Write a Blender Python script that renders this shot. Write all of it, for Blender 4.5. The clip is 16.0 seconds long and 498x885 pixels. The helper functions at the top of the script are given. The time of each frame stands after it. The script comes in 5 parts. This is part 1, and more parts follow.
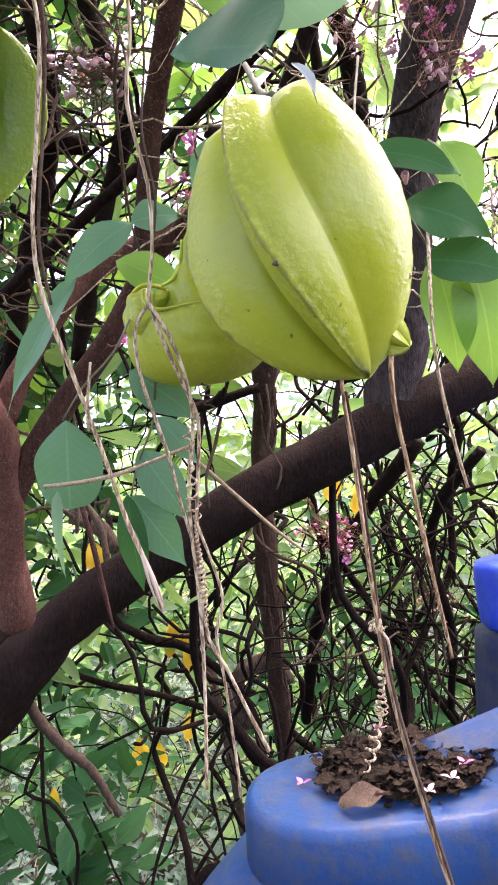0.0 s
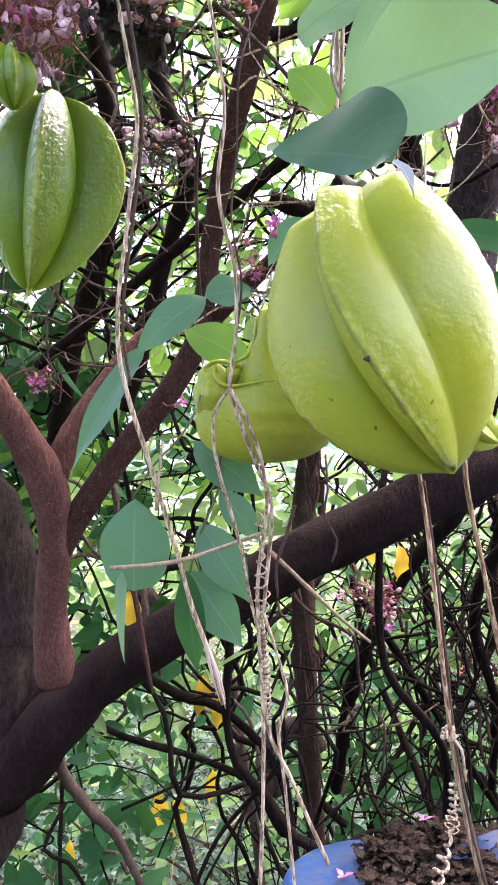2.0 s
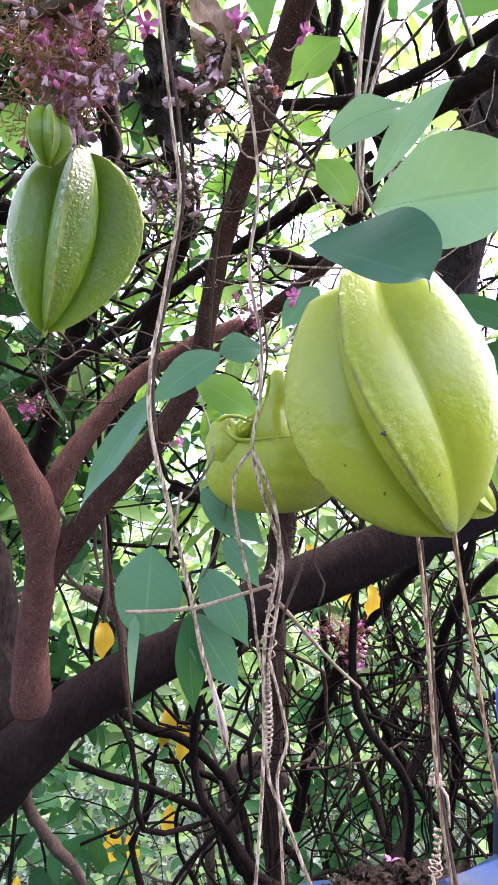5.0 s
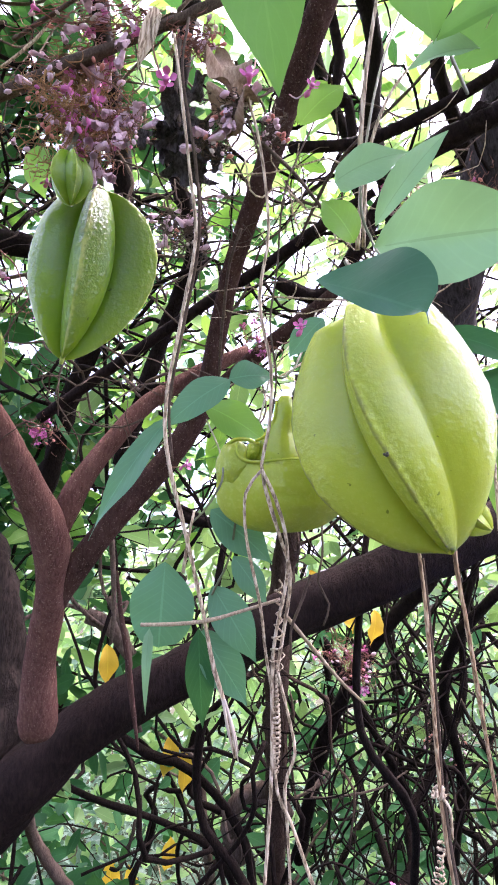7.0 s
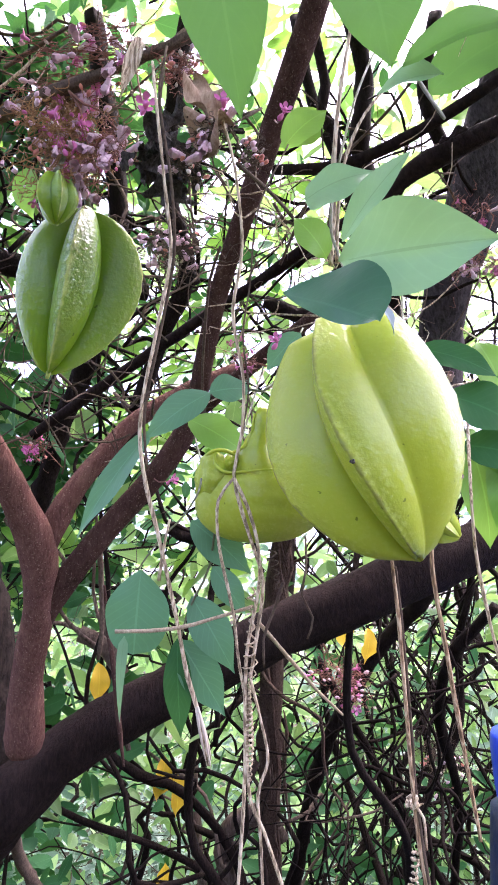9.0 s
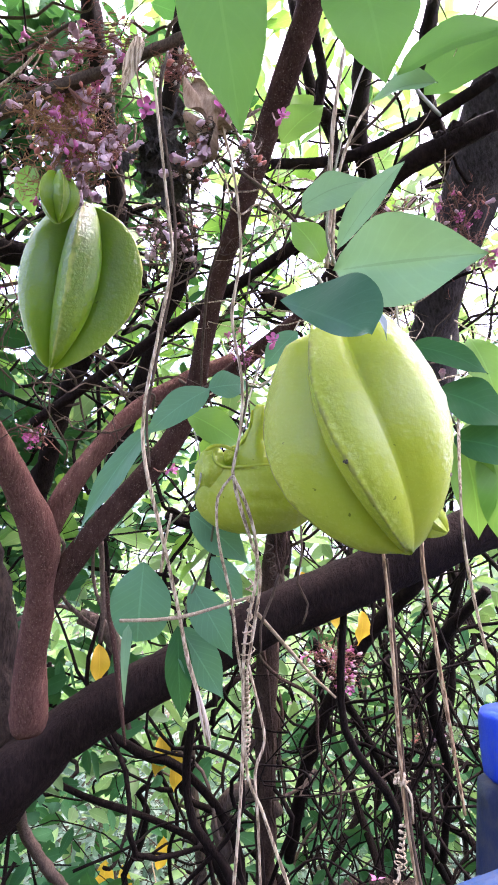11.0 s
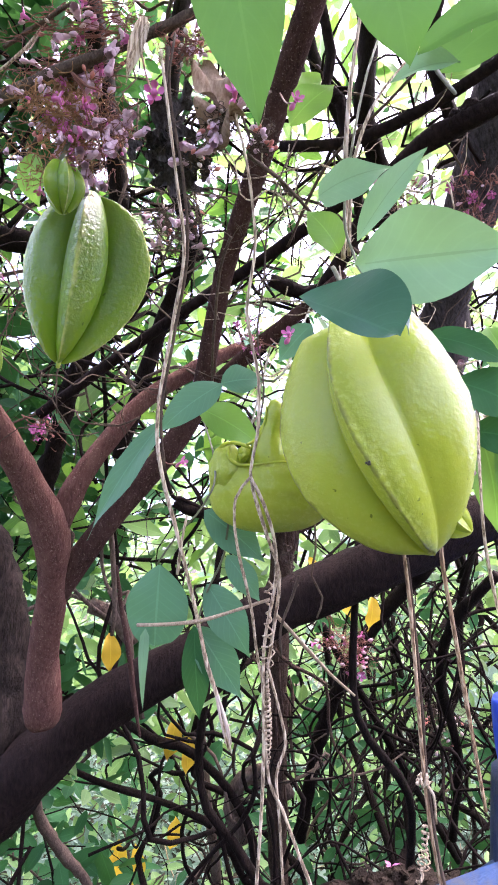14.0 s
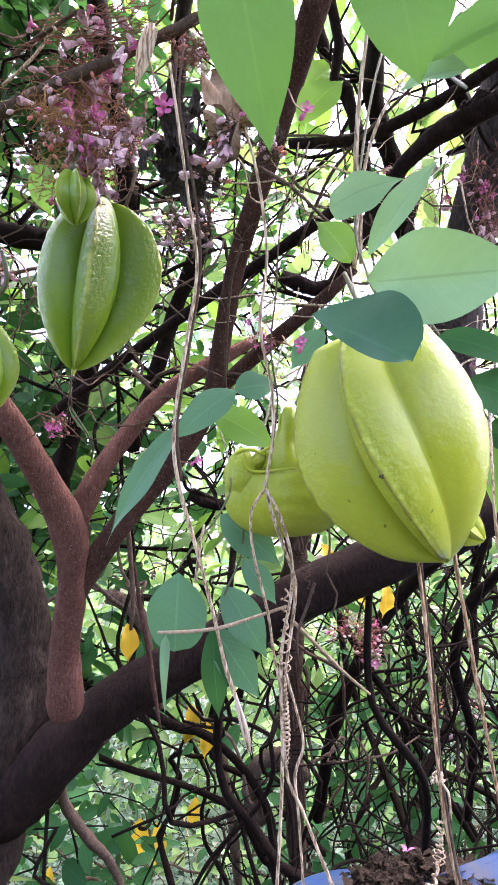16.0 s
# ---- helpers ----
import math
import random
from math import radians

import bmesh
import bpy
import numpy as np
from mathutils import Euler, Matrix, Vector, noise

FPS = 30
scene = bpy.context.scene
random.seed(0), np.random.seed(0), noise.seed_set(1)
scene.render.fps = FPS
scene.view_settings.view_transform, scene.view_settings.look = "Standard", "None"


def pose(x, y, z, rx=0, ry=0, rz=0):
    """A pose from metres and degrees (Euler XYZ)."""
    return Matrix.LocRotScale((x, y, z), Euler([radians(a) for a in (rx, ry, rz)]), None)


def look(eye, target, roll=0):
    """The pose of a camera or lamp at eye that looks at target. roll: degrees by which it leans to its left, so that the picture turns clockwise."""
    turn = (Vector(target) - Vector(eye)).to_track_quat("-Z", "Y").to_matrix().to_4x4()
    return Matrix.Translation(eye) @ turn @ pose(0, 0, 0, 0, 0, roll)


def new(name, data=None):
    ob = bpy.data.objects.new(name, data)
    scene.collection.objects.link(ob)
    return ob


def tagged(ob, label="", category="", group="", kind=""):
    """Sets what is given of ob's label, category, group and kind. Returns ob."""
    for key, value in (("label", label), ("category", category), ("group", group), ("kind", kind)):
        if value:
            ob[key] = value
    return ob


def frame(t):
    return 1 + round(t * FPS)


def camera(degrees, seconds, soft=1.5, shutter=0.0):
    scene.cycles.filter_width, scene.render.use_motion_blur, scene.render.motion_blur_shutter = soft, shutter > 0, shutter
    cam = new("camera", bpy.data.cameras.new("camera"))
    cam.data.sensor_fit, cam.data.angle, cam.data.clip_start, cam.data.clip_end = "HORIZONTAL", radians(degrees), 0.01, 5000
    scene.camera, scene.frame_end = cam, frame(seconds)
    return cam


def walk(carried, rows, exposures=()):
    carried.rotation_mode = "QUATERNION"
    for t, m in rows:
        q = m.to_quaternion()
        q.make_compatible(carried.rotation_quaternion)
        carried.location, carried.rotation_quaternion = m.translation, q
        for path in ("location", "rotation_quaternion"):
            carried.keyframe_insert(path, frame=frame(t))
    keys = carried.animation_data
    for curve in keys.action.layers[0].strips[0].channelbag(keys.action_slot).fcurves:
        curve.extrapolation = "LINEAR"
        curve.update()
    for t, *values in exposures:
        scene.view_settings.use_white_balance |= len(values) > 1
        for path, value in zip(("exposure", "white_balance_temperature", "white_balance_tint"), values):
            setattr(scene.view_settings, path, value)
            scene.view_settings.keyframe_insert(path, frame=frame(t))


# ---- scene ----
# ---- camera ----
cam = camera(44.5, 16.0, 1.8)
PATH = [
    (0, (0.0297, 0.0672, 1.1404), (0.024, 2.054, 1.373), -6.09),
    (0.5, (0.0274, 0.0693, 1.1449), (-0.035, 2.048, 1.429), -5.69),
    (1, (0.0232, 0.0738, 1.1488), (-0.080, 2.045, 1.469), -5.18),
    (1.5, (0.0191, 0.0745, 1.1539), (-0.084, 2.040, 1.510), -4.31),
    (2, (0.0157, 0.0712, 1.1581), (-0.081, 2.033, 1.536), -3.16),
    (2.5, (0.0133, 0.0667, 1.1627), (-0.068, 2.024, 1.563), -2.38),
    (3, (0.0109, 0.0691, 1.1649), (-0.071, 2.022, 1.586), -2.06),
    (3.5, (0.0084, 0.0678, 1.1668), (-0.074, 2.017, 1.609), -1.43),
    (4, (0.0058, 0.0631, 1.1676), (-0.035, 2.012, 1.613), -1.32),
    (6.5, (-0.0086, 0.0431, 1.1634), (0.026, 1.974, 1.682), -0.66),
    (7, (-0.0045, 0.0413, 1.1612), (0.003, 1.966, 1.706), -0.64),
    (7.5, (0.0015, 0.0436, 1.1561), (0.008, 1.967, 1.704), -0.96),
    (8, (0.0042, 0.0424, 1.1511), (-0.007, 1.961, 1.717), -1.09),
    (8.5, (0.0069, 0.0390, 1.1528), (0.003, 1.949, 1.748), -0.75),
    (9, (0.0065, 0.0375, 1.1550), (0.010, 1.942, 1.767), -0.61),
    (11.5, (0.0052, 0.0242, 1.1595), (0.025, 1.954, 1.685), -0.74),
    (12, (0.0035, 0.0271, 1.1604), (0.024, 1.963, 1.661), -0.98),
    (12.5, (0.0023, 0.0309, 1.1605), (0.014, 1.969, 1.655), -0.96),
    (13, (0.0015, 0.0333, 1.1620), (0.004, 1.970, 1.662), -0.97),
    (13.5, (0.0015, 0.0340, 1.1642), (0.003, 1.968, 1.675), -1.17),
    (14, (0.0004, 0.0301, 1.1677), (0.003, 1.968, 1.662), -1.23),
    (14.5, (0.0003, 0.0258, 1.1712), (-0.002, 1.977, 1.609), -2.05),
    (15, (0.0043, 0.0267, 1.1741), (-0.001, 1.984, 1.583), -2.44),
    (15.5, (0.0026, 0.0255, 1.1766), (-0.004, 1.982, 1.591), -2.26),
    (16, (-0.0005, 0.0229, 1.1785), (-0.038, 1.974, 1.616), -1.84),
]
walk(cam, [(t, look(eye, target, roll)) for t, eye, target, roll in PATH], [(0.0, 3.6, 6700, 31), (3.0, 3.63, 6050, 31), (7.0, 3.63, 6000, 31), (14.0, 3.66, 6000, 31.5), (16.0, 3.67, 6150, 29)])

# ---- world and sun ----
world = bpy.data.worlds.new("sky")
scene.world = world
world.use_nodes = True
wn = world.node_tree.nodes
sky = wn.new("ShaderNodeTexSky")
sky.sky_type = "NISHITA"
sky.sun_disc = False
sky.sun_elevation, sky.sun_rotation = radians(74), radians(75)
sky.air_density, sky.dust_density, sky.ozone_density = 0.7, 8.5, 0.7
wn["Background"].inputs["Strength"].default_value = 0.15
world.node_tree.links.new(sky.outputs[0], wn["Background"].inputs["Color"])
sun_data = bpy.data.lights.new("sun", "SUN")
sun_data.energy, sun_data.angle, sun_data.color = 0.13, radians(9), (1.0, 0.97, 0.92)
sun = new("sun", sun_data)
sun.matrix_world = look((0, 0, 0), (-0.266, -0.071, -0.961))

# ---- materials ----


class Mat:
    """A small builder for node materials."""

    def __init__(self, name):
        self.m = bpy.data.materials.new(name)
        self.m.use_nodes = True
        self.t = self.m.node_tree
        self.b = self.t.nodes["Principled BSDF"]
        self.out = self.t.nodes["Material Output"]

    def node(self, kind, **sets):
        n = self.t.nodes.new("ShaderNode" + kind)
        for k, v in sets.items():
            n.inputs[k.replace("_", " ")].default_value = v
        return n

    def link(self, a, b):
        self.t.links.new(a, b)

    def noise(self, scale, detail=4.0, rough=0.55, coord="Object", stretch=(1, 1, 1)):
        c = self.node("TexCoord")
        p = self.node("Mapping")
        p.inputs["Scale"].default_value = stretch
        n = self.node("TexNoise", Scale=scale, Detail=detail, Roughness=rough)
        self.link(c.outputs[coord], p.inputs["Vector"])
        self.link(p.outputs[0], n.inputs["Vector"])
        return n.outputs["Fac"]

    def ramp(self, fac, *stops):
        r = self.node("ValToRGB")
        e = r.color_ramp.elements
        while len(e) < len(stops):
            e.new(0.5)
        for el, (pos, col) in zip(e, stops):
            el.position, el.color = pos, (*col, 1)
        self.link(fac, r.inputs[0])
        return r.outputs[0]

    def mix(self, fac, a, b, how="MIX"):
        n = self.t.nodes.new("ShaderNodeMix")
        n.data_type, n.blend_type = "RGBA", how
        for sock, v in ((n.inputs[0], fac), (n.inputs[6], a), (n.inputs[7], b)):
            if hasattr(v, "is_output"):
                self.link(v, sock)
            elif isinstance(v, (int, float)):
                sock.default_value = v
            else:
                sock.default_value = (*v, 1)
        return n.outputs[2]

    def math(self, op, a, b=0.0):
        n = self.t.nodes.new("ShaderNodeMath")
        n.operation = op
        for sock, v in zip(n.inputs, (a, b)):
            if hasattr(v, "is_output"):
                self.link(v, sock)
            else:
                sock.default_value = v
        return n.outputs[0]

    def bump(self, height, strength, distance):
        n = self.node("Bump", Strength=strength, Distance=distance)
        self.link(height, n.inputs["Height"])
        self.link(n.outputs[0], self.b.inputs["Normal"])

    def colour(self, c, rough=0.6, **more):
        if hasattr(c, "is_output"):
            self.link(c, self.b.inputs["Base Color"])
        else:
            self.b.inputs["Base Color"].default_value = (*c, 1)
        self.b.inputs["Roughness"].default_value = rough
        for k, v in more.items():
            self.b.inputs[k.replace("_", " ")].default_value = v
        return self


def bark(name, dark, mid, light, scale, bumpy, speck=None):
    k = Mat(name)
    long = k.noise(scale, 6, 0.65, stretch=(1, 1, 0.45))
    fine = k.noise(scale * 8, 5, 0.7, stretch=(1, 1, 0.3))
    c = k.ramp(long, (0.3, dark), (0.55, mid), (0.75, light))
    c = k.mix(0.45, c, k.ramp(fine, (0.35, dark), (0.7, light)), "MIX")
    if speck:
        c = k.mix(k.ramp(k.noise(scale * 14, 1, 0.4), (0.64, (0, 0, 0)), (0.74, (0.8, 0.8, 0.8))), c, speck)
    k.colour(c, 0.9)
    k.b.inputs["Specular IOR Level"].default_value = 0.06
    k.bump(k.math("ADD", long, k.math("MULTIPLY", fine, 0.6)), bumpy, 0.004)
    return k.m


def fibre(name, dark, mid, light):
    """Dry stringy stem with dark lengthwise lines and blotches."""
    k = Mat(name)
    lines = k.noise(900, 3, 0.6, stretch=(1, 1, 0.05))
    blot = k.noise(90, 4, 0.6)
    c = k.ramp(lines, (0.40, dark), (0.49, mid), (0.62, light))
    c = k.mix(k.math("MULTIPLY", blot, 0.45), c, mid)
    k.colour(c, 0.85)
    k.bump(lines, 0.7, 0.001)
    return k.m


BARK_DARK = bark("dark_bark", (0.005, 0.0036, 0.0034), (0.0135, 0.0085, 0.0076), (0.042, 0.027, 0.023), 45, 0.8)
BARK_BROWN = bark("brown_bark", (0.02, 0.010, 0.008), (0.05, 0.024, 0.019), (0.10, 0.058, 0.046), 60, 0.5, (0.16, 0.11, 0.085))
BARK_TRUNK = bark("trunk_bark", (0.007, 0.0055, 0.005), (0.02, 0.015, 0.013), (0.075, 0.055, 0.045), 40, 0.9)
BARK_RED = bark("red_brown_bark", (0.058, 0.025, 0.020), (0.118, 0.054, 0.042), (0.21, 0.112, 0.088), 60, 0.9, (0.25, 0.165, 0.125))
BARK_ASH = bark("ash_grey_bark", (0.012, 0.010, 0.0105), (0.038, 0.031, 0.032), (0.12, 0.10, 0.10), 45, 1.0)
BARK_PEEL = bark("peeling_bark", (0.014, 0.008, 0.006), (0.06, 0.036, 0.027), (0.19, 0.13, 0.10), 110, 1.0)
BARK_GREY = bark("grey_bark", (0.035, 0.023, 0.018), (0.105, 0.073, 0.055), (0.25, 0.19, 0.15), 40, 1.0)
# bark darkened to near black: the thicket's shade is put into this colour
BARK_SHADED = bark("shaded_thicket_bark", (0.003, 0.002, 0.0018), (0.0085, 0.0058, 0.0048), (0.032, 0.022, 0.018), 70, 0.6)
DRY_VINE = fibre("dry_vine", (0.10, 0.066, 0.040), (0.40, 0.295, 0.19), (0.68, 0.57, 0.43))
BROWN_VINE = fibre("brown_dry_vine", (0.07, 0.036, 0.02), (0.29, 0.175, 0.09), (0.56, 0.43, 0.28))
PALE_TWIG = bark("pale_twig", (0.18, 0.125, 0.08), (0.40, 0.30, 0.2), (0.64, 0.54, 0.40), 200, 0.5)
DRY_TWIG = bark("dry_twig", (0.035, 0.024, 0.018), (0.085, 0.06, 0.045), (0.2, 0.15, 0.11), 120, 0.5)
DRY_LEAF = bark("dry_leaf", (0.11, 0.065, 0.04), (0.33, 0.22, 0.145), (0.55, 0.42, 0.31), 60, 0.5)
DEAD_LEAF = bark("dead_leaf", (0.012, 0.010, 0.009), (0.05, 0.042, 0.038), (0.17, 0.15, 0.14), 90, 0.8)
SOIL = bark("leaf_mould", (0.008, 0.006, 0.005), (0.028, 0.02, 0.015), (0.1, 0.075, 0.055), 90, 1.0)


def leaf_material(name, dark, light, shine=0.42, through_part=0.35, glow=(0.35, 0.5, 0.05), veins=0.25, rib_tone=2.0, gloss=0.3, skew=1.0):
    """Leaf with a pale midrib, side veins and light coming through."""
    k = Mat(name)
    uv = k.node("TexCoord").outputs["UV"]
    sep = k.node("SeparateXYZ")
    k.link(uv, sep.inputs[0])
    side = k.math("ABSOLUTE", k.math("SUBTRACT", sep.outputs["X"], 0.5))
    wave = k.math("SINE", k.math("MULTIPLY", k.math("SUBTRACT", sep.outputs["Y"], k.math("MULTIPLY", side, 0.55)), 62.0))
    lines = k.math("POWER", k.math("MAXIMUM", wave, 0.0), 8.0)
    rib = k.math("LESS_THAN", side, 0.018)
    isl = k.node("NewGeometry").outputs["Random Per Island"]
    obr = k.node("ObjectInfo").outputs["Random"]
    tone = k.math("FRACT", k.math("ADD", k.math("MULTIPLY", isl, 3.7), obr))
    tone = k.math("POWER", tone, skew)
    blot = k.noise(55, 5, 0.65)
    c = k.mix(tone, dark, light)
    c = k.mix(k.math("MULTIPLY", blot, 0.5), c, tuple(min(1, v * 1.5 + 0.01) for v in light))
    c = k.mix(k.math("MULTIPLY", lines, veins), c, tuple(min(1, v * 1.7 + 0.02) for v in light))
    c = k.mix(k.math("MULTIPLY", rib, 0.35), c, tuple(min(1, v * rib_tone + 0.01) for v in light))
    k.colour(c, shine)
    k.b.inputs["Specular IOR Level"].default_value = gloss
    k.bump(k.math("ADD", k.math("MULTIPLY", lines, 0.05), k.math("MULTIPLY", blot, 1.2)), 0.22, 0.0012)
    tr = k.node("BsdfTranslucent")
    k.link(k.mix(0.65, c, glow), tr.inputs["Color"])
    ms = k.node("MixShader", Fac=through_part)
    k.link(k.b.outputs[0], ms.inputs[1])
    k.link(tr.outputs[0], ms.inputs[2])
    k.link(ms.outputs[0], k.out.inputs["Surface"])
    return k.m


LEAF_BLUE = leaf_material("blue_green_leaf", (0.044, 0.115, 0.065), (0.07, 0.165, 0.095), 0.42, 0.25, (0.16, 0.42, 0.13), 0.16, gloss=0.2)
LEAF_PALE = leaf_material("pale_green_leaf", (0.12, 0.225, 0.12), (0.175, 0.30, 0.17), 0.42, 0.3, (0.24, 0.46, 0.14), 0.07, 0.4, 0.22)
LEAF_DEEP = leaf_material("deep_green_leaf", (0.026, 0.085, 0.045), (0.038, 0.108, 0.058), 0.42, 0.15, (0.12, 0.35, 0.12), 0.06, 1.4, 0.18)
LEAF_MID = leaf_material("fresh_green_leaf", (0.05, 0.135, 0.024), (0.078, 0.18, 0.036), 0.45, 0.38, (0.17, 0.40, 0.06), 0.06, 1.4, 0.2)
LEAF_BRIGHT = leaf_material("bright_green_leaf", (0.08, 0.20, 0.028), (0.13, 0.28, 0.045), 0.42, 0.4, (0.3, 0.55, 0.07), 0.1)
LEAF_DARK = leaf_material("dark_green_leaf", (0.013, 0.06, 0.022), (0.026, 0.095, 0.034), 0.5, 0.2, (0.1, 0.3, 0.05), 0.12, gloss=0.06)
LEAF_WILD = leaf_material("thicket_leaf", (0.02, 0.06, 0.022), (0.135, 0.235, 0.085), 0.38, 0.42, (0.36, 0.58, 0.14), 0.1, skew=1.6)
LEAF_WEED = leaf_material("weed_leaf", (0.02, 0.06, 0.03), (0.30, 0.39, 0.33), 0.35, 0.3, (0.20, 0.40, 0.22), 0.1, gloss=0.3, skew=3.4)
# lit copy of the thicket leaf: the sunlight is in its lighter colour
LEAF_SUNLIT = leaf_material("sunlit_green_leaf", (0.05, 0.14, 0.035), (0.30, 0.45, 0.18), 0.42, 0.4, (0.34, 0.58, 0.18), 0.1, skew=1.7)
LEAF_YELLOW = leaf_material("yellow_leaf", (0.5, 0.28, 0.015), (0.62, 0.42, 0.03), 0.5, 0.4, (0.9, 0.6, 0.05), 0.1)


def skin_material(name, low, high, streak, rough, coat, valley, crest, wrinkle, smooth_in, shine_bump):
    """Waxy wet starfruit skin: mottled, smooth in the hollows, wrinkled and glossy towards the crests, with tiny pits."""
    k = Mat(name)
    big = k.noise(22, 3, 0.5)
    fine = k.noise(160, 4, 0.6)
    net = k.noise(430, 3, 0.55)
    pits = k.noise(900, 2, 0.6)
    c = k.ramp(big, (0.3, low), (0.7, high))
    sep = k.node("SeparateXYZ")
    k.link(k.node("TexCoord").outputs["UV"], sep.inputs[0])
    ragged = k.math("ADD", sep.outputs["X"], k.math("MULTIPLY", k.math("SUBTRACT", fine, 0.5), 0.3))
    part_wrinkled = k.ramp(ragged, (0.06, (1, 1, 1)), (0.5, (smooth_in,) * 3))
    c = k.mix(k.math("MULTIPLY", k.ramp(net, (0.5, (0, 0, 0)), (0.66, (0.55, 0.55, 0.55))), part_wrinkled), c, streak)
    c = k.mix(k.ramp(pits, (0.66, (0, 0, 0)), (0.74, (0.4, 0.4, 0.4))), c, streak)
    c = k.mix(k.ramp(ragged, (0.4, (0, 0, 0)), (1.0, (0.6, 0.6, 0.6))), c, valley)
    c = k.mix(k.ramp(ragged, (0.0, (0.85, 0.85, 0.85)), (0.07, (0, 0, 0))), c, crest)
    c = k.mix(k.ramp(k.noise(260, 2, 0.5), (0.735, (0, 0, 0)), (0.76, (0.75, 0.75, 0.75))), c, tuple(v * 0.3 for v in low))
    k.colour(c, rough)
    k.b.inputs["Specular IOR Level"].default_value = 0.05
    k.b.inputs["Subsurface Weight"].default_value = 0.35
    k.b.inputs["Subsurface Radius"].default_value = (0.012, 0.010, 0.003)
    k.b.inputs["Subsurface Scale"].default_value = 0.25
    k.b.inputs["Coat Weight"].default_value = coat
    k.b.inputs["Coat Roughness"].default_value = 0.04
    k.b.inputs["Coat IOR"].default_value = 1.55
    dents = k.noise(95, 2, 0.4)
    h = k.math("ADD", k.math("MULTIPLY", dents, 0.3), k.math("MULTIPLY", k.math("MULTIPLY", net, part_wrinkled), wrinkle))
    k.bump(h, shine_bump * 0.2, 0.002)
    n = k.node("Bump", Strength=shine_bump, Distance=0.003)
    k.link(k.math("ADD", h, k.math("MULTIPLY", k.math("MULTIPLY", pits, part_wrinkled), 0.12)), n.inputs["Height"])
    k.link(n.outputs[0], k.b.inputs["Coat Normal"])
    return k.m


SKIN_RIPE = skin_material("ripe_skin", (0.25, 0.322, 0.02), (0.35, 0.415, 0.037), (0.45, 0.50, 0.09), 0.5, 0.55, (0.31, 0.365, 0.025), (0.18, 0.19, 0.03), 0.9, 0.28, 0.8)
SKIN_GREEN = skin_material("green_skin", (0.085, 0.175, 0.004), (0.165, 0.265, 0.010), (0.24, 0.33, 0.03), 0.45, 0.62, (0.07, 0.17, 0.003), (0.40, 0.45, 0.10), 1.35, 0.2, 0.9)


def plain(name, low, high, rough, scale=40, bumpy=0.2, **more):
    k = Mat(name)
    n = k.noise(scale, 5, 0.6)
    isl = k.node("NewGeometry").outputs["Random Per Island"]
    c = k.mix(k.math("ADD", k.math("MULTIPLY", n, 0.5), k.math("MULTIPLY", isl, 0.5)), low, high)
    k.colour(c, rough, **more)
    k.bump(n, bumpy, 0.002)
    return k.m


PINK = plain("deep_pink_petal", (0.36, 0.035, 0.17), (0.66, 0.20, 0.42), 0.6, 200)
PALE_PINK = plain("pale_pink_petal", (0.42, 0.22, 0.27), (0.68, 0.50, 0.55), 0.6, 200)
RED_STALK = plain("red_brown_stalk", (0.11, 0.036, 0.026), (0.24, 0.09, 0.05), 0.7, 150)
ORANGE_STALK = plain("orange_brown_stalk", (0.14, 0.055, 0.02), (0.36, 0.19, 0.06), 0.7, 150)
GREEN_STALK = plain("green_stalk", (0.045, 0.055, 0.022), (0.10, 0.11, 0.045), 0.6, 150)
SPOT = plain("dark_spot", (0.015, 0.012, 0.006), (0.03, 0.02, 0.01), 0.6, 200)
SILVER = plain("silvery_leaf", (0.24, 0.30, 0.30), (0.42, 0.48, 0.48), 0.4, 120)
CREAM = plain("cream_bud", (0.4, 0.31, 0.25), (0.58, 0.48, 0.4), 0.6, 200)


def plastic(name, base, worn, dirt):
    k = Mat(name)
    n = k.noise(9, 5, 0.6)
    s = k.noise(70, 5, 0.7)
    c = k.ramp(n, (0.35, base), (0.75, worn))
    c = k.mix(k.ramp(s, (0.44, (0, 0, 0)), (0.68, (0.75, 0.75, 0.75))), c, dirt)
    k.colour(c, 0.5)
    k.b.inputs["Specular IOR Level"].default_value = 0.3
    k.bump(k.math("ADD", s, k.math("MULTIPLY", n, 2.0)), 0.25, 0.003)
    return k.m


BLUE = plastic("blue_plastic", (0.005, 0.036, 0.13), (0.014, 0.062, 0.18), (0.06, 0.066, 0.075))
BLUE_CAP = plastic("bright_blue_plastic", (0.01, 0.04, 0.5), (0.02, 0.07, 0.55), (0.05, 0.1, 0.4))
BLUE_NECK = plastic("dusty_blue_plastic", (0.008, 0.015, 0.05), (0.018, 0.03, 0.085), (0.05, 0.05, 0.06))
GROUND = bark("damp_ground", (0.012, 0.013, 0.008), (0.035, 0.036, 0.02), (0.09, 0.085, 0.055), 7, 0.8)

# ---- building helpers ----


def thing(name, at, label, category, group="", kind=""):
    e = new(name)
    e.location = at
    e.empty_display_size = 0.02
    return tagged(e, label, category, group, kind)


def root_of(ob):
    while ob.parent:
        ob = ob.parent
    return ob


def finish(bm, name, material, smooth=True):
    me = bpy.data.meshes.new(name)
    bm.normal_update()
    bm.to_mesh(me)
    bm.free()
    if smooth:
        me.shade_smooth()
    me.materials.append(material)
    return me


def part(name, bm, material, parent, label="", smooth=True):
    """Links a bmesh in world metres as one mesh under a thing or a part."""
    at = root_of(parent).location
    bmesh.ops.translate(bm, verts=bm.verts, vec=-at)
    ob = new(name, finish(bm, name, material, smooth))
    ob.parent = parent
    return tagged(ob, label)


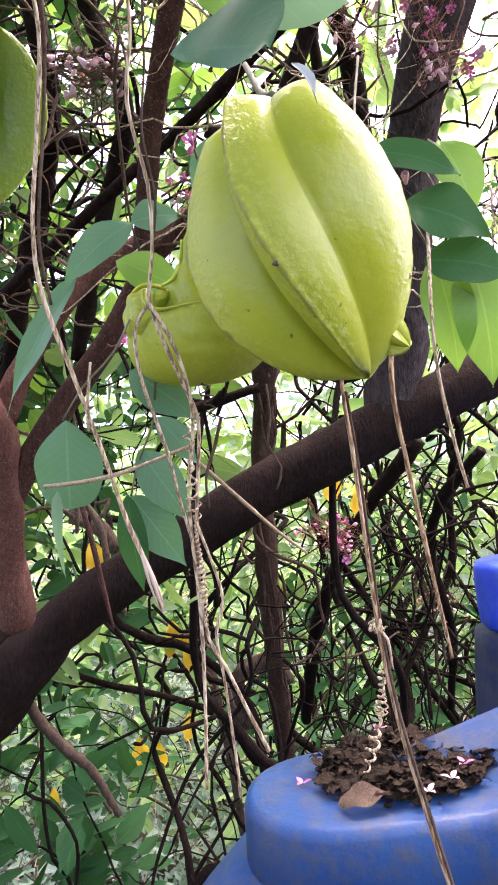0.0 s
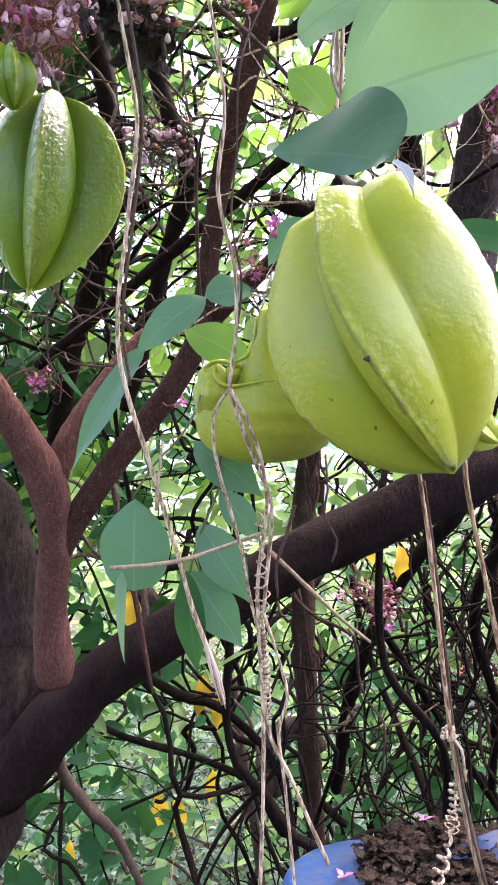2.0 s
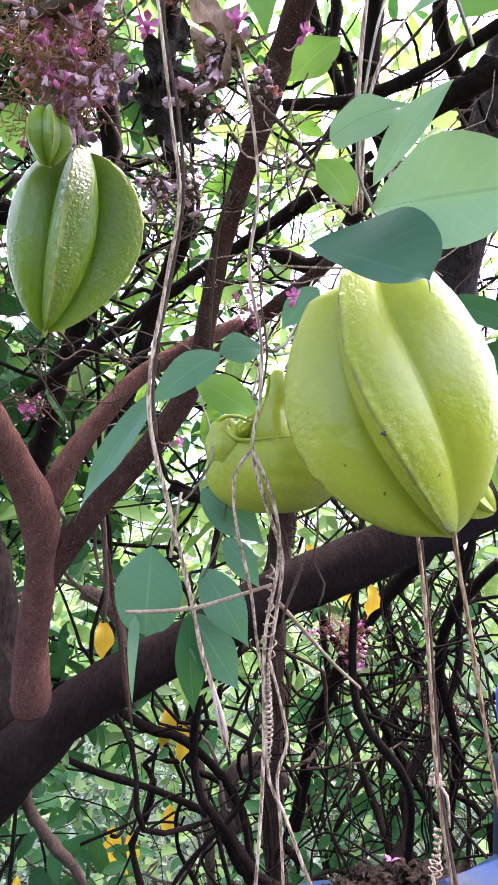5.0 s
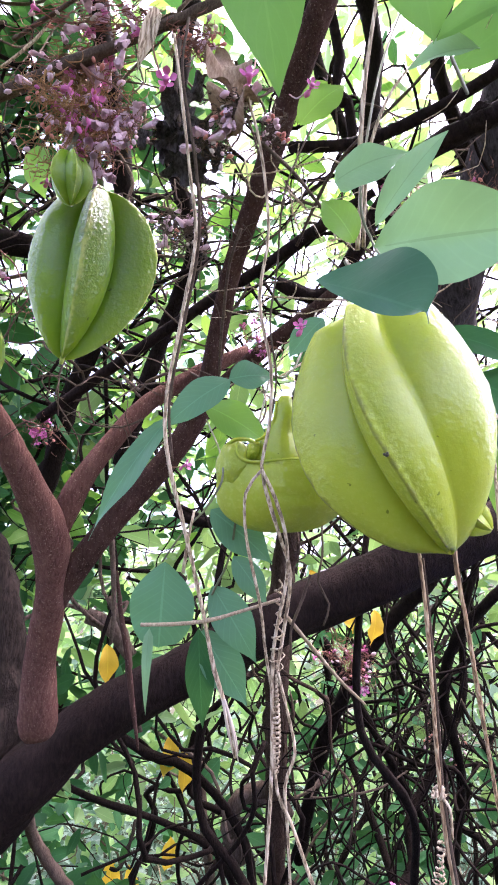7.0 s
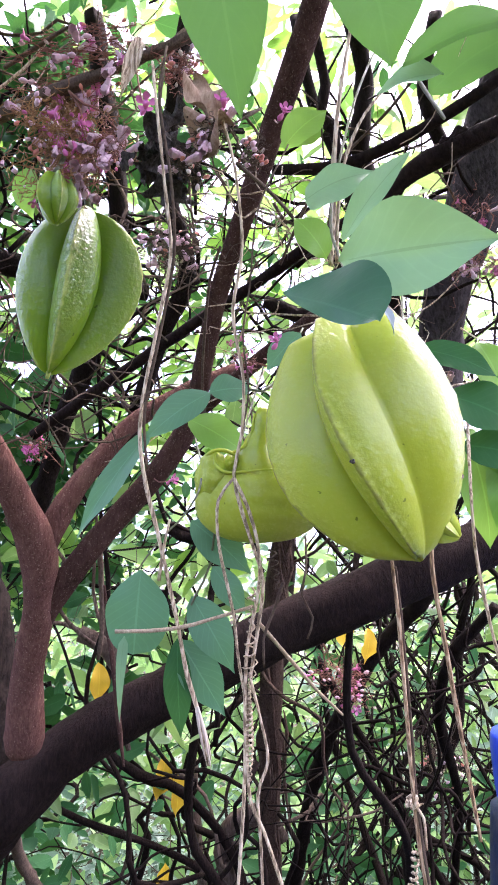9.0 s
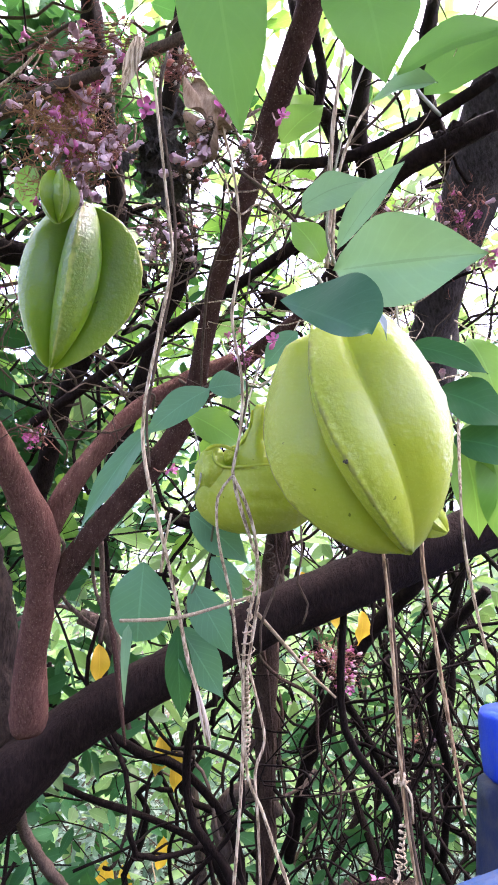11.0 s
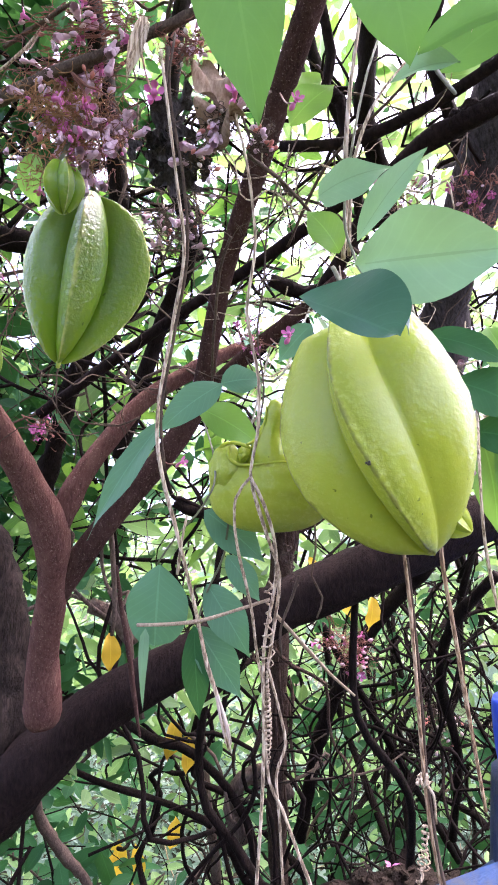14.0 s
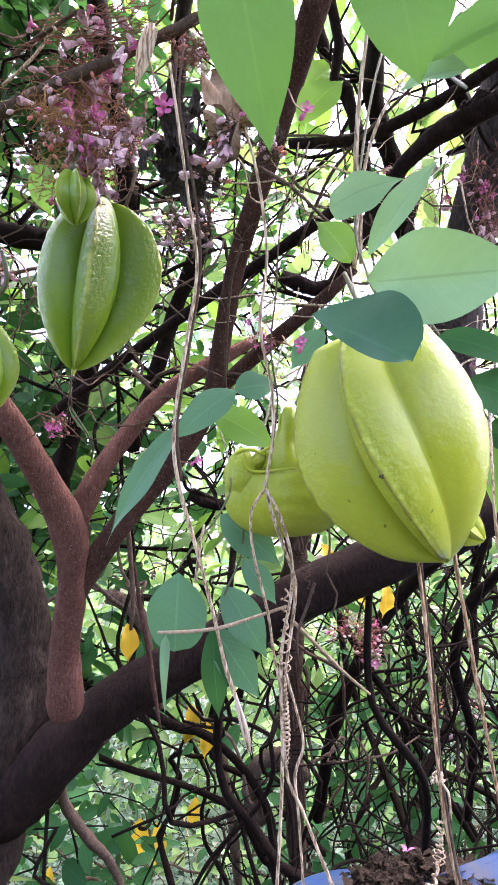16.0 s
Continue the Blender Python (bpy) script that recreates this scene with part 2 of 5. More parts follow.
def alone(name, bm, material, label, category, group="", kind="", smooth=True):
    """Links a bmesh in world metres as a thing of one mesh."""
    return tagged(new(name, finish(bm, name, material, smooth)), label, category, group, kind)


def spline(points, step=0.012):
    """Points along a smooth curve through the given ones, with extra columns carried along."""
    p = np.array(points, float)
    p = np.vstack([2 * p[0] - p[1], p, 2 * p[-1] - p[-2]])
    out = []
    for i in range(1, len(p) - 2):
        a, b, c, d = p[i - 1 : i + 3]
        n = max(2, int(np.linalg.norm((c - b)[:3]) / step))
        for s in np.arange(n) / n:
            out.append(0.5 * (2 * b + (c - a) * s + (2 * a - 5 * b + 4 * c - d) * s**2 + (3 * b - a - 3 * c + d) * s**3))
    out.append(p[-2])
    return np.array(out)


def tube(points, radii, sides=8, step=0.012, rough=0.0, seed=0, bm=None, nodes=0.0):
    """A tapering round stem through the points; rough makes its outline uneven, nodes gives it swollen joints."""
    bm = bm or bmesh.new()
    pts = [Vector(p) for p in points]
    rad = np.interp(np.linspace(0, 1, len(pts)), np.linspace(0, 1, len(radii)), radii)
    path = spline([(*p, r) for p, r in zip(pts, rad)], step)
    rng = random.Random(seed)
    ring_before, side = None, None
    n = len(path)
    phase = rng.random() * 50
    for i, row in enumerate(path):
        here = Vector(row[:3])
        ahead = Vector(path[min(i + 1, n - 1)][:3]) - Vector(path[max(i - 1, 0)][:3])
        if ahead.length < 1e-9:
            continue
        ahead.normalize()
        if side is None:
            side = ahead.orthogonal().normalized()
        side = (side - ahead * side.dot(ahead)).normalized()
        other = ahead.cross(side)
        r0 = max(row[3], 0.0002)
        if nodes:
            r0 *= 1 + nodes * max(0, math.sin(i * 0.55 + phase)) ** 6
        ring = []
        for k in range(sides):
            a = 2 * math.pi * k / sides
            r = r0
            if rough:
                r *= 1 + rough * noise.noise((math.cos(a) * 1.3 + phase, math.sin(a) * 1.3, i * step * 0.5 / max(r0, 0.003)))
                r *= 1 + 0.5 * rough * noise.noise((math.cos(a) * 3 + phase, math.sin(a) * 3, i * step * 1.6 / max(r0, 0.003)))
            ring.append(bm.verts.new(here + side * (math.cos(a) * r) + other * (math.sin(a) * r)))
        if ring_before:
            for k in range(sides):
                bm.faces.new((ring_before[k], ring_before[(k + 1) % sides], ring[(k + 1) % sides], ring[k]))
        else:
            bm.faces.new(ring[::-1])
        ring_before = ring
    bm.faces.new(ring_before)
    return bm


def coil(a, b, turns, radius, wire, seed=0):
    """A curled tendril from a to b."""
    a, b = Vector(a), Vector(b)
    ahead = (b - a).normalized()
    side = ahead.orthogonal().normalized()
    other = ahead.cross(side)
    rng = random.Random(seed)
    pts = []
    n = int(turns * 9)
    for i in range(n + 1):
        s = i / n
        w = s + 0.04 * math.sin(s * 9 + seed)
        r = radius * (0.75 + 0.35 * math.sin(s * 7 + seed * 2)) * min(1, 6 * s + 0.15)
        g = 2 * math.pi * turns * w
        pts.append(a + (b - a) * w + side * math.cos(g) * r + other * math.sin(g) * r + Vector([rng.uniform(-1, 1) * radius * 0.12 for _ in range(3)]))
    return tube(pts, [wire, wire, wire * 0.5], 5, 0.0015)


def leaf(base, tip, width, face=(0, -1, 0.2), fold=0.15, droop=0.1, curl=0.0, blunt=0.45, rows=12, cols=6, wavy=0.04, seed=0, bm=None, tip_power=0.95, lop=0.0, base_power=0.8):
    """A leaf blade from base to tip; face is the way its upper side looks, fold lifts the halves, droop bends it along its length, blunt shifts the widest place, lop makes one half broader."""
    bm = bm or bmesh.new()
    uv = bm.loops.layers.uv.verify()
    base, tip = Vector(base), Vector(tip)
    along = tip - base
    length = along.length
    along.normalize()
    up = Vector(face)
    up = (up - along * up.dot(along)).normalized()
    across = along.cross(up)
    rng = random.Random(seed)
    ph = rng.random() * 9
    grid = []
    for i in range(rows + 1):
        v = i / rows
        w = width / 2 * max(0.0, math.sin(math.pi * v ** (math.log(0.5) / math.log(blunt)))) ** (base_power if v < blunt else tip_power)
        if v > 0.8 and tip_power > 0.7:
            w *= 1 - 0.35 * ((v - 0.8) / 0.2) * 0.7
        row = []
        for j in range(cols + 1):
            u = j / cols
            s = 2 * u - 1
            lift = fold * abs(s) * w - droop * length * 4 * (v - 0.5) ** 2 + droop * length + curl * s * w * (v - 0.3)
            lift += wavy * width * math.sin(v * 11 + ph + (2.2 if s > 0 else 0)) * abs(s)
            row.append((bm.verts.new(base + along * (v * length) + across * (s * w * (1 + lop * (1 if s > 0 else -1))) + up * lift), (u, v)))
        grid.append(row)
    for i in range(rows):
        for j in range(cols):
            q = (grid[i][j], grid[i][j + 1], grid[i + 1][j + 1], grid[i + 1][j])
            f = bm.faces.new([c[0] for c in q])
            for lp, c in zip(f.loops, q):
                lp[uv].uv = c[1]
    return bm


def starfruit_body(stem, tip, radius, face=(0, -1, 0), crest=(10, 82, 154, 226, 298), groove=(0.5, 0.5, 0.5, 0.5, 0.5), lobes=(1, 1, 1, 1, 1), dips=(1, 1, 1, 1, 1), valley=0.52, full=1.4, blunt=0.5, point=0.6, k=0.92, shoulder=0.08, over=0.04, arch=0.0, bow=0.0, twist=0.0, edge=0.028, seed=0):
    """Five-ribbed fruit from its stem end to its tip. crest: the degrees at which the ribs stand round the axis, from face; groove: where between two ribs the hollow lies;
    lobes, dips: how far each rib stands out and how high each hollow lies; blunt, point: how full the two ends are; twist turns the ribs along the length."""
    bm = bmesh.new()
    stem, tip = Vector(stem), Vector(tip)
    ax = tip - stem
    length = ax.length
    ax.normalize()
    f = Vector(face)
    f = (f - ax * f.dot(ax)).normalized()
    g = ax.cross(f)
    steps, nu = 22, 72
    spokes = []
    for i in range(5):
        a0, a1 = crest[i], crest[(i + 1) % 5] + (360 if i == 4 else 0)
        low = a0 + (a1 - a0) * groove[i]
        for q in range(steps):
            spokes.append((a0 + (low - a0) * q / steps, q / steps, lobes[i], dips[i]))
        for q in range(steps):
            spokes.append((low + (a1 - low) * q / steps, 1 - q / steps, lobes[(i + 1) % 5], dips[i]))
    na = len(spokes)
    rings = []
    for i in range(nu + 1):
        u = 0.5 - 0.5 * math.cos(math.pi * i / nu)
        hump = max(0.0, math.sin(math.pi * u**k))
        body = hump ** (blunt + (point - blunt) * min(1.0, max(0.0, (u - 0.15) / 0.7)))
        core = max(0.0, math.sin(math.pi * u)) ** 0.5
        ring = []
        for deg, side, own, dip in spokes:
            a = radians(deg + twist * (u - 0.5))
            rise = 1 - side**full
            low = valley * (1 + (dip - 1) * side)
            r = low * core * (0.55 + 0.45 * core) + (own - low) * body * rise
            r += edge * body * math.exp(-((side / 0.07) ** 2)) * (1 + 0.6 * noise.noise((u * 22, deg, seed)))
            z = u * length - shoulder * length * rise * (1 - u) ** 3 * min(1.0, u / 0.09) * 1.2 + over * length * rise * u**4
            r *= radius * (1 + 0.012 * noise.noise((math.cos(a) * 2.2 + seed, math.sin(a) * 2.2, u * 3.5)) + 0.006 * noise.noise((math.cos(a) * 9, math.sin(a) * 9 + seed, u * 14)))
            sway = 0.04 * length * math.sin(math.pi * u)
            ring.append(bm.verts.new(stem + ax * z + f * (math.cos(a) * r + sway * bow) + g * (math.sin(a) * r + sway * arch)))
        rings.append(ring)
    uv = bm.loops.layers.uv.verify()
    for i in range(nu):
        for q in range(na):
            n = (q + 1) % na
            fc = bm.faces.new((rings[i][q], rings[i][n], rings[i + 1][n], rings[i + 1][q]))
            for lp, (m, p) in zip(fc.loops, ((i, q), (i, n), (i + 1, n), (i + 1, q))):
                lp[uv].uv = (spokes[p][1], m / nu)
    bmesh.ops.remove_doubles(bm, verts=bm.verts[:], dist=1e-5)
    bmesh.ops.recalc_face_normals(bm, faces=bm.faces[:])
    return bm


def pebble(at, size, seed=0, flat=1.0, bm=None):
    """An uneven lump."""
    bm = bm or bmesh.new()
    made = bmesh.ops.create_icosphere(bm, subdivisions=2, radius=1.0)["verts"]
    for v in made:
        d = 1 + 0.3 * noise.noise(v.co * 1.5 + Vector((seed, 0, 0)))
        v.co = Vector(at) + Vector((v.co.x * size * d, v.co.y * size * d, v.co.z * size * d * flat))
    return bm


# ---- ground ----
bm = bmesh.new()
n_side = 70
lines = []
for i in range(n_side + 1):
    s = (i / n_side * 2 - 1)
    lines.append(math.copysign(abs(s) ** 3.2, s) * 400)
verts = [[bm.verts.new((x, y, 0.05 * noise.noise((x * 0.9, y * 0.9, 0)) - 0.02 + (0.10 * max(0.0, min(1.0, (y - 2) / 6))))) for x in lines] for y in lines]
for i in range(n_side):
    for j in range(n_side):
        bm.faces.new((verts[i][j], verts[i][j + 1], verts[i + 1][j + 1], verts[i + 1][j]))
alone("ground", bm, GROUND, "damp brown earth with leaf litter under the trees", "ground", kind="structure")

# ---- the starfruit tree ----
tree = thing("starfruit_tree", (-0.42, 0.75, 0.0), "old starfruit tree with dark leaning limbs and reddish side branches", "tree")


def limb(name, points, radii, material, label="", sides=14, rough=0.25, seed=1, parent=tree, step=0.012, nodes=0.0):
    return part(name, tube(points, radii, sides, step, rough, seed, nodes=nodes), material, parent, label)


limb("trunk", [(-0.42, 0.75, -0.05), (-0.41, 0.74, 0.4), (-0.37, 0.70, 0.75), (-0.266, 0.688, 1.019), (-0.254, 0.687, 1.103), (-0.262, 0.679, 1.176), (-0.303, 0.676, 1.270), (-0.377, 0.668, 1.423)], [0.07, 0.06, 0.055, 0.04, 0.03, 0.026, 0.024, 0.02], BARK_TRUNK, "dark rough trunk", 16, 0.3, 3)
limb("limb", [(-0.269, 0.682, 0.961), (-0.211, 0.657, 1.016), (-0.153, 0.650, 1.065), (-0.073, 0.644, 1.107), (0.036, 0.640, 1.161), (0.137, 0.639, 1.202), (0.246, 0.648, 1.245), (0.379, 0.674, 1.302)], [0.0291, 0.0275, 0.0243, 0.0231, 0.0241, 0.0256, 0.0253, 0.0220], BARK_DARK, "thick dark leaning limb", 18, 0.18, 5)
limb("limb", [(0.162, 0.646, 1.212), (0.190, 0.628, 1.324), (0.200, 0.605, 1.413), (0.212, 0.573, 1.497), (0.238, 0.519, 1.589), (0.261, 0.464, 1.680)], [0.0260, 0.0241, 0.0230, 0.0222, 0.0280, 0.0255], BARK_ASH, "ash-grey upright limb", 16, 0.25, 8)
limb("branch", [(-0.175, 0.577, 1.067), (-0.175, 0.573, 1.081), (-0.169, 0.550, 1.132), (-0.155, 0.521, 1.184), (-0.154, 0.501, 1.222), (-0.164, 0.478, 1.253), (-0.179, 0.454, 1.288), (-0.206, 0.432, 1.334)], [0.0103, 0.0159, 0.0125, 0.0120, 0.0144, 0.0119, 0.0106, 0.0096], BARK_RED, "reddish brown forked branch", 18, 0.08, 11, step=0.008)
limb("branch", [(-0.166, 0.540, 1.148), (-0.152, 0.528, 1.178), (-0.130, 0.519, 1.207), (-0.104, 0.514, 1.239), (-0.064, 0.510, 1.286), (-0.039, 0.505, 1.327), (-0.029, 0.493, 1.372), (-0.016, 0.470, 1.420), (0.003, 0.438, 1.464), (0.027, 0.404, 1.520), (0.047, 0.372, 1.561), (0.060, 0.354, 1.593)], [0.0071, 0.0102, 0.0098, 0.0095, 0.0093, 0.0088, 0.0079, 0.0077, 0.0083, 0.0092, 0.0096, 0.0097], BARK_BROWN, "slender dark red branch", 14, 0.1, 12)
limb("branch", [(-0.150, 0.506, 1.222), (-0.137, 0.507, 1.258), (-0.113, 0.513, 1.297), (-0.086, 0.524, 1.334), (-0.044, 0.536, 1.365), (-0.004, 0.550, 1.392)], [0.0088, 0.0085, 0.0079, 0.0077, 0.0070, 0.0052], BARK_RED, "ringed reddish branch", 12, 0.08, 13, nodes=0.2)
limb("branch", [(-0.039, 0.509, 1.329), (-0.013, 0.499, 1.349), (0.020, 0.483, 1.371), (0.051, 0.467, 1.390), (0.078, 0.461, 1.413)], [0.0060, 0.0065, 0.0059, 0.0053, 0.0040], BARK_BROWN, "", 10, 0.1, 14)
limb("branch", [(-0.212, 0.623, 1.353), (-0.127, 0.590, 1.399), (-0.052, 0.559, 1.437), (0.002, 0.524, 1.454), (0.063, 0.468, 1.467), (0.097, 0.445, 1.478)], [0.0052, 0.0056, 0.0054, 0.0051, 0.0051, 0.0031], BARK_DARK, "", 10, 0.2, 15)
limb("branch", [(0.028, 0.394, 1.475), (0.068, 0.377, 1.462), (0.100, 0.365, 1.466), (0.131, 0.344, 1.469), (0.161, 0.321, 1.476)], [0.0036, 0.0042, 0.0041, 0.0039, 0.0037], BARK_DARK, "", 10, 0.2, 16)
limb("branch", [(0.021, 0.481, 1.420), (0.062, 0.483, 1.411), (0.104, 0.437, 1.467), (0.133, 0.411, 1.488), (0.163, 0.389, 1.492), (0.187, 0.377, 1.497)], [0.0046, 0.0060, 0.0061, 0.0063, 0.0080, 0.0070], BARK_DARK, "knotted dark branch", 12, 0.3, 17, nodes=0.3)
limb("branch", [(0.066, 0.423, 1.644), (0.075, 0.435, 1.599), (0.070, 0.441, 1.572), (0.081, 0.444, 1.563), (0.085, 0.454, 1.523)], [0.0046, 0.0042, 0.0042, 0.0046, 0.0032], BARK_DARK, "", 8, 0.25, 18)
limb("twig", [(-0.153, 0.317, 1.439), (-0.128, 0.311, 1.443), (-0.108, 0.304, 1.446), (-0.081, 0.298, 1.452), (-0.054, 0.295, 1.462), (-0.023, 0.291, 1.475), (0.011, 0.302, 1.512)], [0.0041, 0.0041, 0.0037, 0.0031, 0.0031, 0.0028, 0.0029], DRY_TWIG, "dry knotted twig", 10, 0.3, 19, step=0.006, nodes=0.25)

for at, size in (((0.153, 0.393, 1.497), 0.006), ((0.162, 0.388, 1.498), 0.008), ((0.172, 0.388, 1.497), 0.007), ((0.159, 0.394, 1.492), 0.006), ((0.078, 0.444, 1.563), 0.006)):
    bm = bmesh.new()
    for v in bmesh.ops.create_icosphere(bm, subdivisions=3, radius=1.0)["verts"]:
        d = 1 + 0.45 * noise.noise(v.co * 1.6 + Vector((size * 900, 0, 0))) + 0.3 * noise.noise(v.co * 4.5)
        v.co = Vector(at) + v.co * size * 0.8 * d
    part("knot", bm, BARK_DARK, tree, "gnarled dark knot")

# ---- fruits ----


def starfruit(label, stem, tip, radius, skin, stalk=(), nub=0.004, **more):
    e = thing("starfruit", stem, label, "fruit", "starfruits on the tree")
    part("body", starfruit_body(stem, tip, radius, **more), skin, e)
    if stalk:
        part("stem", tube([*stalk, stem], [0.0012, 0.0014, 0.0022], 8, 0.004, 0.2, 4), GREEN_STALK, e, "thin green stalk")
    if nub:
        s, t = Vector(stem), Vector(tip)
        w = (t - s).normalized()
        part("tip", tube([t - w * 0.010, t - w * 0.003, t + w * 0.004], [nub, nub * 0.9, nub * 0.5], 10, 0.002, 0.3, 6), skin, e)
    return e


ripe = starfruit("large ripe yellow-green starfruit with thick waxy ribs", (0.0500, 0.2605, 1.2800), (0.0726, 0.2742, 1.1823), 0.0380, SKIN_RIPE, [(0.044, 0.299, 1.324), (0.047, 0.275, 1.293)], 0.0, face=(0, -1, -0.2), crest=(38.1, 100.5, 164, 226, 280.4), groove=(0.4085, 0.5, 0.5, 0.5, 0.746), lobes=(0.988, 1.233, 1.0, 1.1, 0.775), dips=(1.02, 1, 1, 1, 1.13), valley=0.6065, full=1.5, blunt=0.389, point=0.275, k=0.702, shoulder=0.084, over=-0.022, arch=0.036, bow=-0.17, twist=-33.2, seed=2)
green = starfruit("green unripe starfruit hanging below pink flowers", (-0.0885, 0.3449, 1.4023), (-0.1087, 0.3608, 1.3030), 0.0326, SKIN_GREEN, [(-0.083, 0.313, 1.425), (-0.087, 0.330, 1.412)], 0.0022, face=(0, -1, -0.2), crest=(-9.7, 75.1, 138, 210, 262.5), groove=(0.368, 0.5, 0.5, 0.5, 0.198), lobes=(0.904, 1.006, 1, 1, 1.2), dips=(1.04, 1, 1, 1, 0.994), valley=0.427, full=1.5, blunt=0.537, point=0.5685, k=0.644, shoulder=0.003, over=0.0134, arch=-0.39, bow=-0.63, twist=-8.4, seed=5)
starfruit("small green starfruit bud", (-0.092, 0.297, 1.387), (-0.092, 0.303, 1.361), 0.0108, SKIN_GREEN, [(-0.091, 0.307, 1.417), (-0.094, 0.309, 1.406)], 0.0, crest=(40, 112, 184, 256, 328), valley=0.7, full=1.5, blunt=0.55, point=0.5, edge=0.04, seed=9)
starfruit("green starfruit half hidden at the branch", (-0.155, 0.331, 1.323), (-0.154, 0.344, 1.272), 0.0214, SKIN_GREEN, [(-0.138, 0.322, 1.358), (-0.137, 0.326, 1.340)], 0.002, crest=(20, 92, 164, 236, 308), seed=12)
for body, at, size in ((ripe, (0.043, 0.225, 1.207), 0.0008), (ripe, (0.026, 0.256, 1.229), 0.0006), (ripe, (0.045, 0.227, 1.239), 0.0005), (ripe, (0.030, 0.254, 1.216), 0.0005), (ripe, (0.036, 0.240, 1.231), 0.0004)):
    mesh = body.children[0].data
    local = Vector(at) - body.location
    spot = min((v.co for v in mesh.vertices), key=lambda p: (p - local).length)
    part("blemish", pebble(spot + body.location, size, 3, 0.9), SPOT, body, "small dark blemish on the skin")
small = thing("starfruit", (0.012, 0.326, 1.218), "misshapen yellow-green starfruit with a curled shoulder", "fruit", "starfruits on the tree")
mid = Vector((0.012, 0.326, 1.218))
ex, ey = (Vector((0.040, 0.326, 1.218)) - mid) / 100, (Vector((0.012, 0.319, 1.245)) - mid) / 100
ez = ex.cross(ey) / ex.length


def skin_tube(*args):
    bm = tube(*args)
    uv = bm.loops.layers.uv.verify()
    for f in bm.faces:
        for lp in f.loops:
            lp[uv].uv = (0.5, 0.5)
    return bm


def own_place(x, y, z=0.0):
    """A place from the misshapen fruit's own small units: across, up, towards the open side."""
    return mid + ex * x + ey * y + ez * z


def misshapen(wide, high, deep, cut):
    """Swollen lobe with a flat ledge on top, faint bands across and one low rib running down its side."""
    bm = bmesh.new()
    uv = bm.loops.layers.uv.verify()
    nv, nu = 90, 90
    rows = []
    for i in range(nv + 1):
        y = -high + (high + cut) * (1 - math.cos(math.pi * 0.5 * (1.0 if i == nv else i / nv)))
        q = min(1.0, abs(y / high))
        half = max(wide * (1 - q**2.3) ** (1 / 2.3), 0.01)
        row = []
        for k in range(nu):
            az = 2 * math.pi * k / nu
            x = half * math.cos(az)
            z = math.sin(az) * deep * (1 - q**2.2) ** 0.5
            if z > 0:
                z += 1.0 * math.sin(y * 0.21 + x * 0.02 + 1.5 * noise.noise((x * 0.02, 3, 1))) * (1 - q) * min(1.0, max(0.0, (x + 45) / 30))
                rib = (x + 62 + (y - 50) * 0.45) / 13
                z += 5.0 * math.exp(-rib * rib) * (1 - q)
                z -= 3.5 * math.exp(-((rib - 1.7) ** 2)) * (1 - q)
                z += 2.2 * math.exp(-(((y - cut) / 3.0) ** 2)) * min(1.0, max(0.0, (x + 70) / 25))
            d = noise.noise((x * 0.018, y * 0.018, z * 0.018)) * 4
            row.append(bm.verts.new(own_place(x + d * 0.5, y + 2.0 * math.sin(x * 0.05) * (i / nv) ** 4, z + d)))
        rows.append(row)
    for i in range(nv):
        for k in range(nu):
            kk = (k + 1) % nu
            f = bm.faces.new((rows[i][k], rows[i][kk], rows[i + 1][kk], rows[i + 1][k]))
            for lp, m in zip(f.loops, (i, i, i + 1, i + 1)):
                lp[uv].uv = (0.35 if m < nv - 3 else 0.05, m / nv)
    bm.faces.new(rows[0][::-1])
    bm.faces.new(rows[-1])
    bmesh.ops.recalc_face_normals(bm, faces=bm.faces[:])
    return bm


def knob(x, y, z, sx, sy, sz, lean=0.0, seed=0):
    """A smooth uneven swelling of the misshapen fruit."""
    bm = bmesh.new()
    uv = bm.loops.layers.uv.verify()
    for v in bmesh.ops.create_icosphere(bm, subdivisions=5, radius=1.0)["verts"]:
        d = 1 + 0.14 * noise.noise(v.co * 1.7 + Vector((seed, 0, 0))) + 0.04 * noise.noise(v.co * 5)
        v.co = own_place(x + v.co.x * sx * d + lean * v.co.y * sy, y + v.co.y * sy * d, z + v.co.z * sz * d)
    for f in bm.faces:
        for lp in f.loops:
            lp[uv].uv = (0.2, 0.5)
    return bm


def rolled(points, radii, seed):
    return skin_tube([own_place(*p) for p in points], [r * ex.length for r in radii], 12, 0.0012, 0.2, seed)


part("tip", starfruit_body((0.0744, 0.276, 1.2011), (0.0864, 0.268, 1.1905), 0.0075, face=(0.3, -1, -0.2), valley=0.7, full=1.3, blunt=0.3, point=0.35, over=0.0, shoulder=0.0, edge=0.05, twist=25, seed=3), SKIN_RIPE, ripe, "knobbly dried tip")
part("body", misshapen(112, 72, 56, 53), SKIN_RIPE, small)
part("shoulder", knob(-80, 40, 2, 31, 46, 40, 0.05), SKIN_RIPE, small, "shoulder rounded over beside the ledge")
part("shoulder", knob(-5, 62, 0, 48, 22, 26, 0.1, 4), SKIN_RIPE, small, "folded rib behind the ledge")
part("shoulder", knob(-50, 66, 4, 15, 18, 24, 0.3, 7), SKIN_RIPE, small, "inner fold of the curled rib")
part("shoulder", rolled([(-100, 66, 14), (-90, 79, 19), (-76, 87, 22), (-60, 87, 24), (-46, 82, 26), (-38, 78, 24)], [2, 3, 3.4, 3.4, 3.0, 2], 2), SKIN_RIPE, small, "curled lip of the rib")
